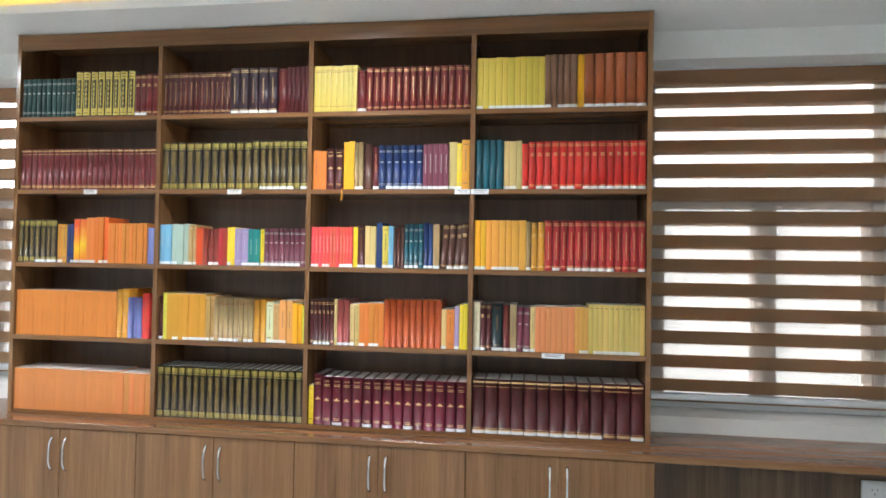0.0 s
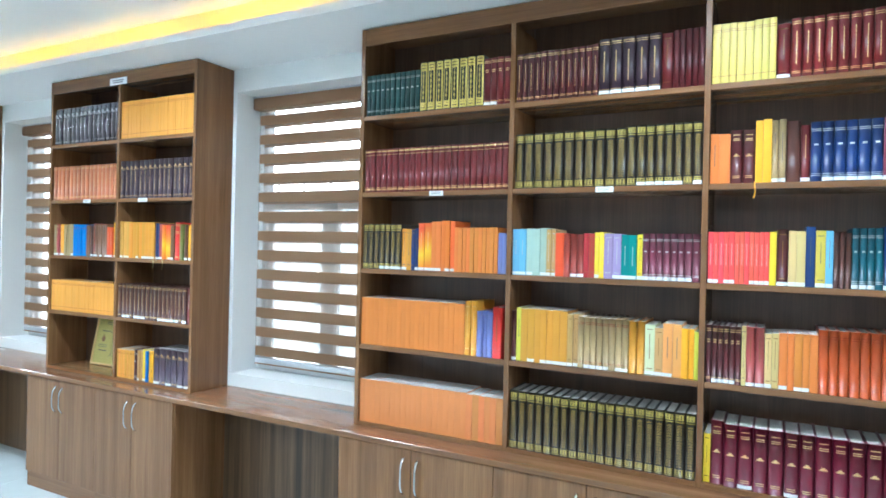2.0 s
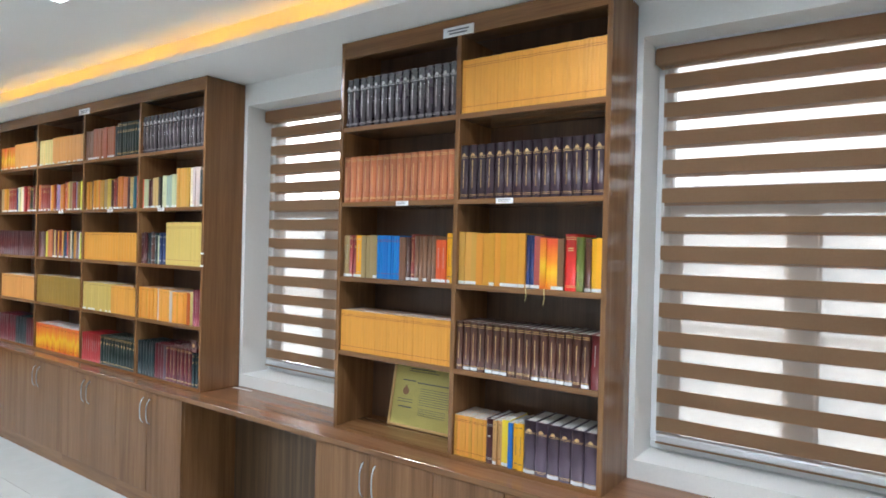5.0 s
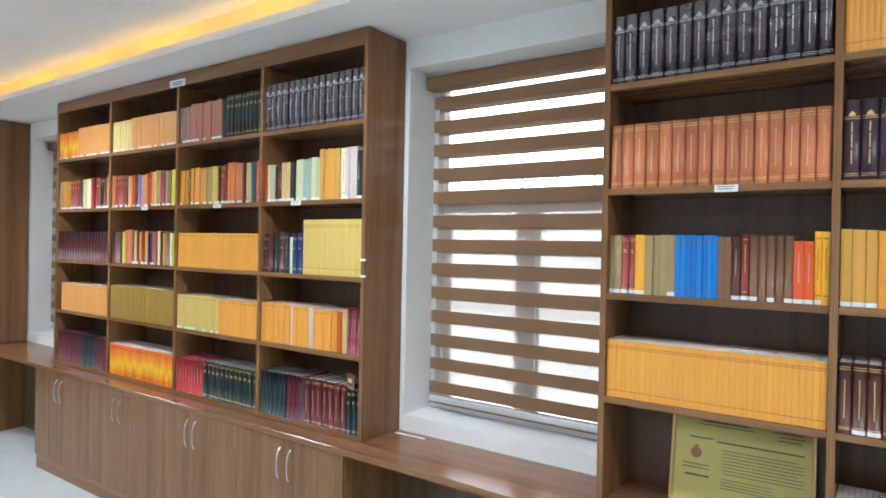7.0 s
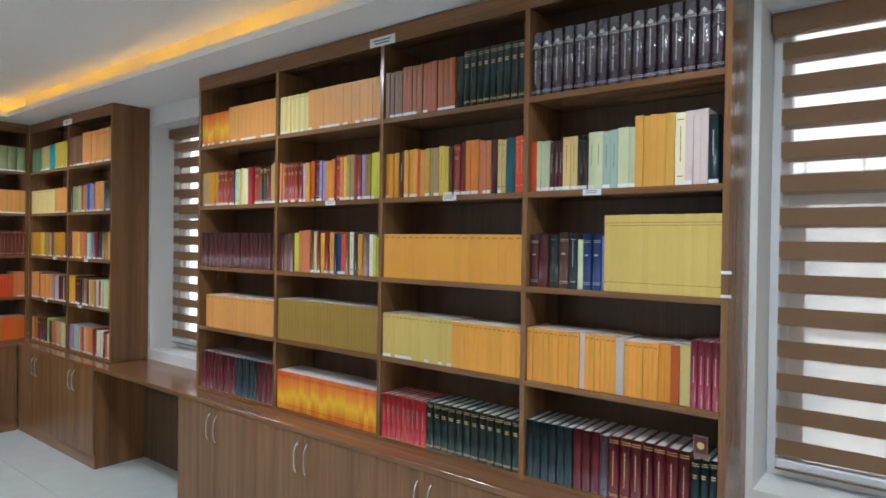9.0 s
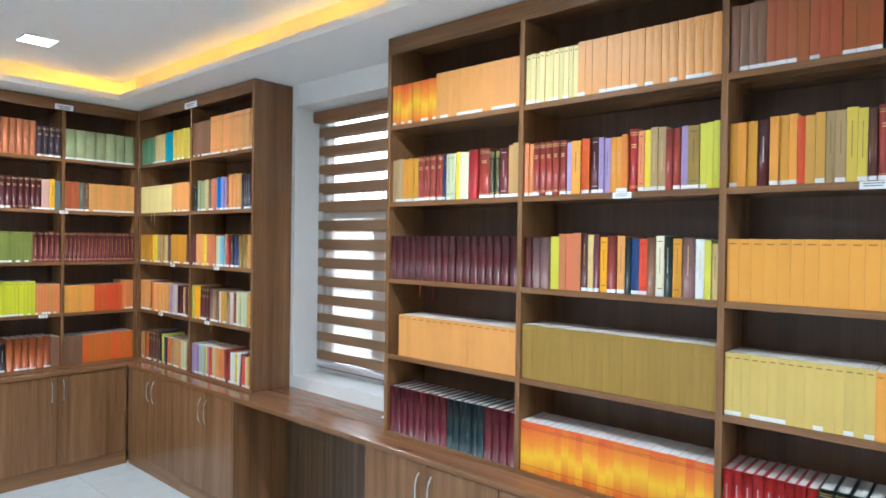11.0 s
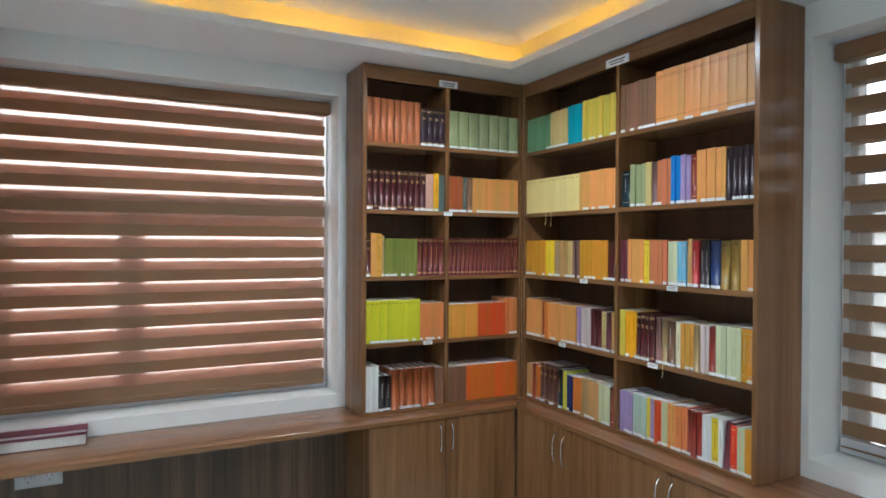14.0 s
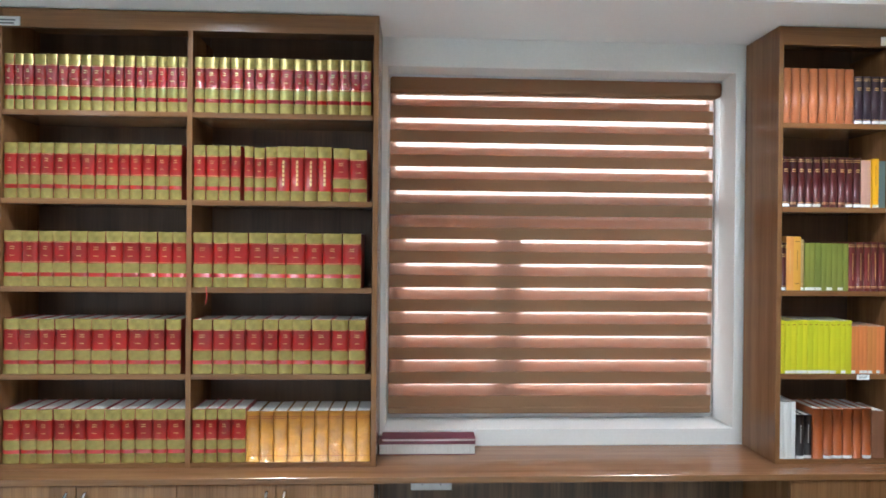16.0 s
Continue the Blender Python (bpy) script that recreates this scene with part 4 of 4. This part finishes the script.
    (5, 1): ["99:15:23.2:redgold:hvk", "26:4:23:redgold:hk 28:0:0:tan:p 46:3:23:redgold:hk 77:4:23:redgold:hj 87:1:23:redgold:hk 97:1:22.5:redgold:hk",
             "94:9:23:redgold:hk", "97:10:23:redgold:hk", "30:4:22.5:redgold:hk 100:9:21.5:orange2:hvl"],
}
FLOORS = [z + T / 2 + 0.0005 for z in LEVELS] + [TOP + 0.0195]
for (c, bay), rows in SHELVES.items():
    m, u0, u1, divs, _ = CASES[c]
    edges = [u0 + T] + [v for dv in divs for v in (dv - T / 2, dv + T / 2)] + [u1 - T]
    a, b = edges[2 * bay] + 0.002, edges[2 * bay + 1] - 0.002
    for level, spec in enumerate(rows):
        fill(m, a, b, FLOORS[level], spec, c * 40 + bay * 8 + level + 1)

# ---- small things ----
def shelf_card(m, u, level, w=0.07, lines=1):
    """A small printed card fixed to a shelf edge."""
    ob = thing("shelf_card", m @ pose(u, 0.0, LEVELS[level]), "small white printed card fixed on a shelf edge", "label card", "shelf edge cards")
    part("card", box(-w / 2, w / 2, -0.0022, 0.0012, -0.012, 0.010, 0.0003), card, ob)
    for i in range(lines + 1):
        z = 0.004 - 0.007 * i
        part("print_line", box(-w * 0.36, w * (0.36 - 0.08 * i), -0.0029, -0.0023, z - 0.0012, z + 0.0012), ink, ob)


for u, level, w in ((9.881, 1, 0.07), (10.638, 1, 0.07), (11.735, 1, 0.07), (11.815, 1, 0.08), (12.150, 3, 0.10),
                    (7.342, 1, 0.07), (7.881, 1, 0.08), (3.954, 1, 0.07), (4.701, 1, 0.07), (5.347, 1, 0.07),
                    (0.57, 2, 0.06), (1.169, 2, 0.06), (0.393, 3, 0.06), (1.057, 3, 0.06)):
    shelf_card(NORTH, u, level, w)
for u, level in ((-0.514, 1), (-0.639, 3)):
    shelf_card(WEST, u, level, 0.055)


def certificate(m):
    ob = thing("framed_certificate", m, "gold framed certificate on pale yellow paper leaning in the shelf", "certificate")
    w, h, f = 0.455, 0.325, 0.012
    for a, b, c, d in ((0, w, 0, f), (0, w, h - f, h), (0, f, f, h - f), (w - f, w, f, h - f)):
        part("frame_bar", box(a, b, -0.014, 0.0, c, d, 0.003), gilt, ob, "polished gold moulding")
    part("backing", box(0.002, w - 0.002, 0.001, 0.004, 0.002, h - 0.002), dark_print, ob)
    paper = part("paper", box(f, w - f, -0.004, 0.0, f, h - f), plain("pale_yellow_paper", lin(206, 190, 108), 0.5, 0, 0.05, 40), ob, "pale yellow printed sheet")
    rows = [(0.10, 0.25, 0.288, 0.005), (0.09, 0.27, 0.276, 0.003), (0.33, 0.42, 0.285, 0.003), (0.34, 0.42, 0.272, 0.003), (0.34, 0.41, 0.260, 0.003),
            (0.06, 0.14, 0.228, 0.005), (0.15, 0.42, 0.222, 0.005), (0.04, 0.13, 0.135, 0.003), (0.04, 0.13, 0.123, 0.003), (0.05, 0.13, 0.098, 0.006)]
    rows += [(0.17, 0.42 if i % 4 else 0.40, 0.196 - 0.011 * i, 0.0022) for i in range(8)] + [(0.17, 0.33, 0.100 - 0.010 * i, 0.002) for i in range(4)]
    for a, b, z, t in rows:
        part("print_line", box(a, b, -0.0048, -0.0042, z - t / 2, z + t / 2), ink, paper)
    bm = bmesh.new()
    bmesh.ops.create_cone(bm, cap_ends=True, segments=14, radius1=0.019, radius2=0.019, depth=0.0006, matrix=pose(0.085, -0.0045, 0.175, 90))
    add_box(bm, 0.079, 0.091, -0.0050, -0.0044, 0.188, 0.203)
    part("emblem", bm, plain("brown_seal_print", lin(150, 106, 70), 0.5), paper, "brown round emblem")
    g = part("glazing", box(f, w - f, -0.0075, -0.006, f, h - f), glass, ob)
    g.visible_shadow = False


certificate(pose(7.135, 0.185, TOP + 0.0195, -11, 0, 2))


def ledger(m, w, d, h, label):
    ob = thing("large_book", m, label, "book", "books lying on the worktop")
    part("page_block", box(0.004, w - 0.004, 0.003, d - 0.003, 0.003, h - 0.003), pages, ob)
    for z in (0.0, h - 0.003):
        part("cover_board", box(0, w, 0, d, z, z + 0.003, 0.0008), cover_material("plum", "p"), ob, "maroon glossy board")
    part("spine", box(0, w, d - 0.003, d + 0.001, 0.003, h - 0.003), cover_material("plum", "p"), ob)


ledger(WEST @ pose(-2.757, 0.148, TOP + 0.0005), 0.435, 0.124, 0.05, "thick maroon ledger lying closed on the worktop")
ledger(WEST @ pose(-2.745, 0.172, TOP + 0.051), 0.425, 0.100, 0.016, "thin maroon bound book lying on a ledger")


def socket(m, label):
    ob = thing("socket_plate", m, label, "socket", "wall sockets")
    part("plate", box(0, 0.19, -0.012, 0, 0, 0.086, 0.003), upvc, ob)
    for x in (0.02, 0.105):
        part("module", box(x, x + 0.066, -0.0145, -0.0121, 0.012, 0.074, 0.001), card, ob)
        for a, b in ((0.02, 0.045), (0.042, 0.045), (0.031, 0.025)):
            part("pin_hole", box(x + a, x + a + 0.004, -0.0152, -0.0146, b, b + 0.008), ink, ob)


socket(WEST @ pose(-2.612, WALL - 0.0205, 0.552), "white twin socket plate on the panel under the worktop")
socket(NORTH @ pose(13.53, WALL - 0.0205, 0.50), "white twin socket plate on the panel under the worktop")

for m, w, d, label in ((pose(5.835, 0.214, TOP + 0.0005, 0, 0, 3), 0.17, 0.014, "narrow white paper strip lying on the worktop"),
                       (pose(2.535, 0.185, TOP + 0.0005, 0, 0, 25), 0.055, 0.035, "small folded white paper slip on the worktop")):
    ob = part("paper_slip", box(0, w, 0, d, 0, 0.0012), card)
    ob.matrix_world = m
    tagged(ob, label, "paper", "papers on the worktops")
for z in (1.587, 1.512):
    ob = part("shelf_clip", box(5.790, 5.822, -0.004, -0.0005, z - 0.005, z + 0.005, 0.001), card)
    tagged(ob, "small white plastic clip on a bookcase side", "clip", "bookcase clips")


def ribbon(m, colour, length, label):
    """A thin bookmark ribbon that hangs over a shelf edge."""
    bm = bmesh.new()
    pts = [(0.0, 0.02, 0.004), (0.0, -0.002, 0.003), (0.001, -0.006, -0.006), (0.003, -0.005, -length * 0.6), (-0.002, -0.006, -length)]
    prev = None
    for x, y, z in pts:
        now = [bm.verts.new((x + s, y, z)) for s in (-0.002, 0.002)] + [bm.verts.new((x + s, y - 0.0006, z)) for s in (0.002, -0.002)]
        if prev:
            for k in range(4):
                bm.faces.new((prev[k], prev[(k + 1) % 4], now[(k + 1) % 4], now[k]))
        else:
            bm.faces.new(now)
        prev = now
    bm.faces.new(prev)
    ob = part("bookmark_ribbon", bm, cover_material(colour, "p"))
    ob.matrix_world = m
    tagged(ob, label, "ribbon", "bookmark ribbons")


RED, YEL, PALE = "thin red bookmark ribbon hanging over a shelf edge", "thin yellow bookmark ribbon hanging over a shelf edge", "thin pale bookmark ribbon hanging over a shelf edge"
EDGE = T / 2 + 0.001
for m, u, level, colour, n, label in ((WEST, -3.47, 2, "red", 0.05, RED), (NORTH, 11.17, 1, "gold", 0.035, YEL), (NORTH, 8.07, 2, "straw", 0.04, PALE), (NORTH, 7.99, 2, "straw", 0.03, PALE),
                                      (NORTH, 2.98, 2, "brick", 0.05, RED), (NORTH, 3.06, 2, "brick", 0.06, RED), (NORTH, 0.24, 1, "straw", 0.05, PALE), (NORTH, 0.29, 1, "straw", 0.06, PALE), (NORTH, 1.12, 3, "straw", 0.035, PALE)):
    ribbon(m @ pose(u, 0.0, LEVELS[level] + EDGE), colour, n + T, label)

ob = thing("picture_card", NORTH @ pose(5.715, 0.006, TOP + 0.2335, 6), "small upright picture card standing on dark books", "card")
part("sheet", box(0, 0.045, 0, 0.0012, 0, 0.075), cover_material("mauvebrown", "p"), ob)
part("picture", box(0.003, 0.042, -0.0008, -0.0001, 0.016, 0.072), cover_material("dkbrown", "p"), ob, "dark printed picture")
bm = bmesh.new()
bmesh.ops.create_cone(bm, cap_ends=True, segments=12, radius1=0.012, radius2=0.012, depth=0.0006, matrix=pose(0.0225, -0.0012, 0.042, 90))
part("emblem", bm, gilt, ob)

# ---- floor tiles ----
floor = tagged(part("floor", box(-OUT, EAST + 0.2, SOUTH - 0.2, OUT, -0.1, -0.004), grout), "pale grey glossy tiled floor with thin joints", "floor", kind="structure")
TILE = 0.6475
tile_me = mesh_of("tile", box(0.0015, TILE - 0.0015, 0.0015, TILE - 0.0015, -0.004, 0.0, 0.001), tile_mat)
for i in range(-1, 23):
    for j in range(-10, 2):
        x, y = 0.33 + i * TILE, -0.458 + j * TILE
        t = part("tile", tile_me, None, floor)
        t.location = (x, y, 0)
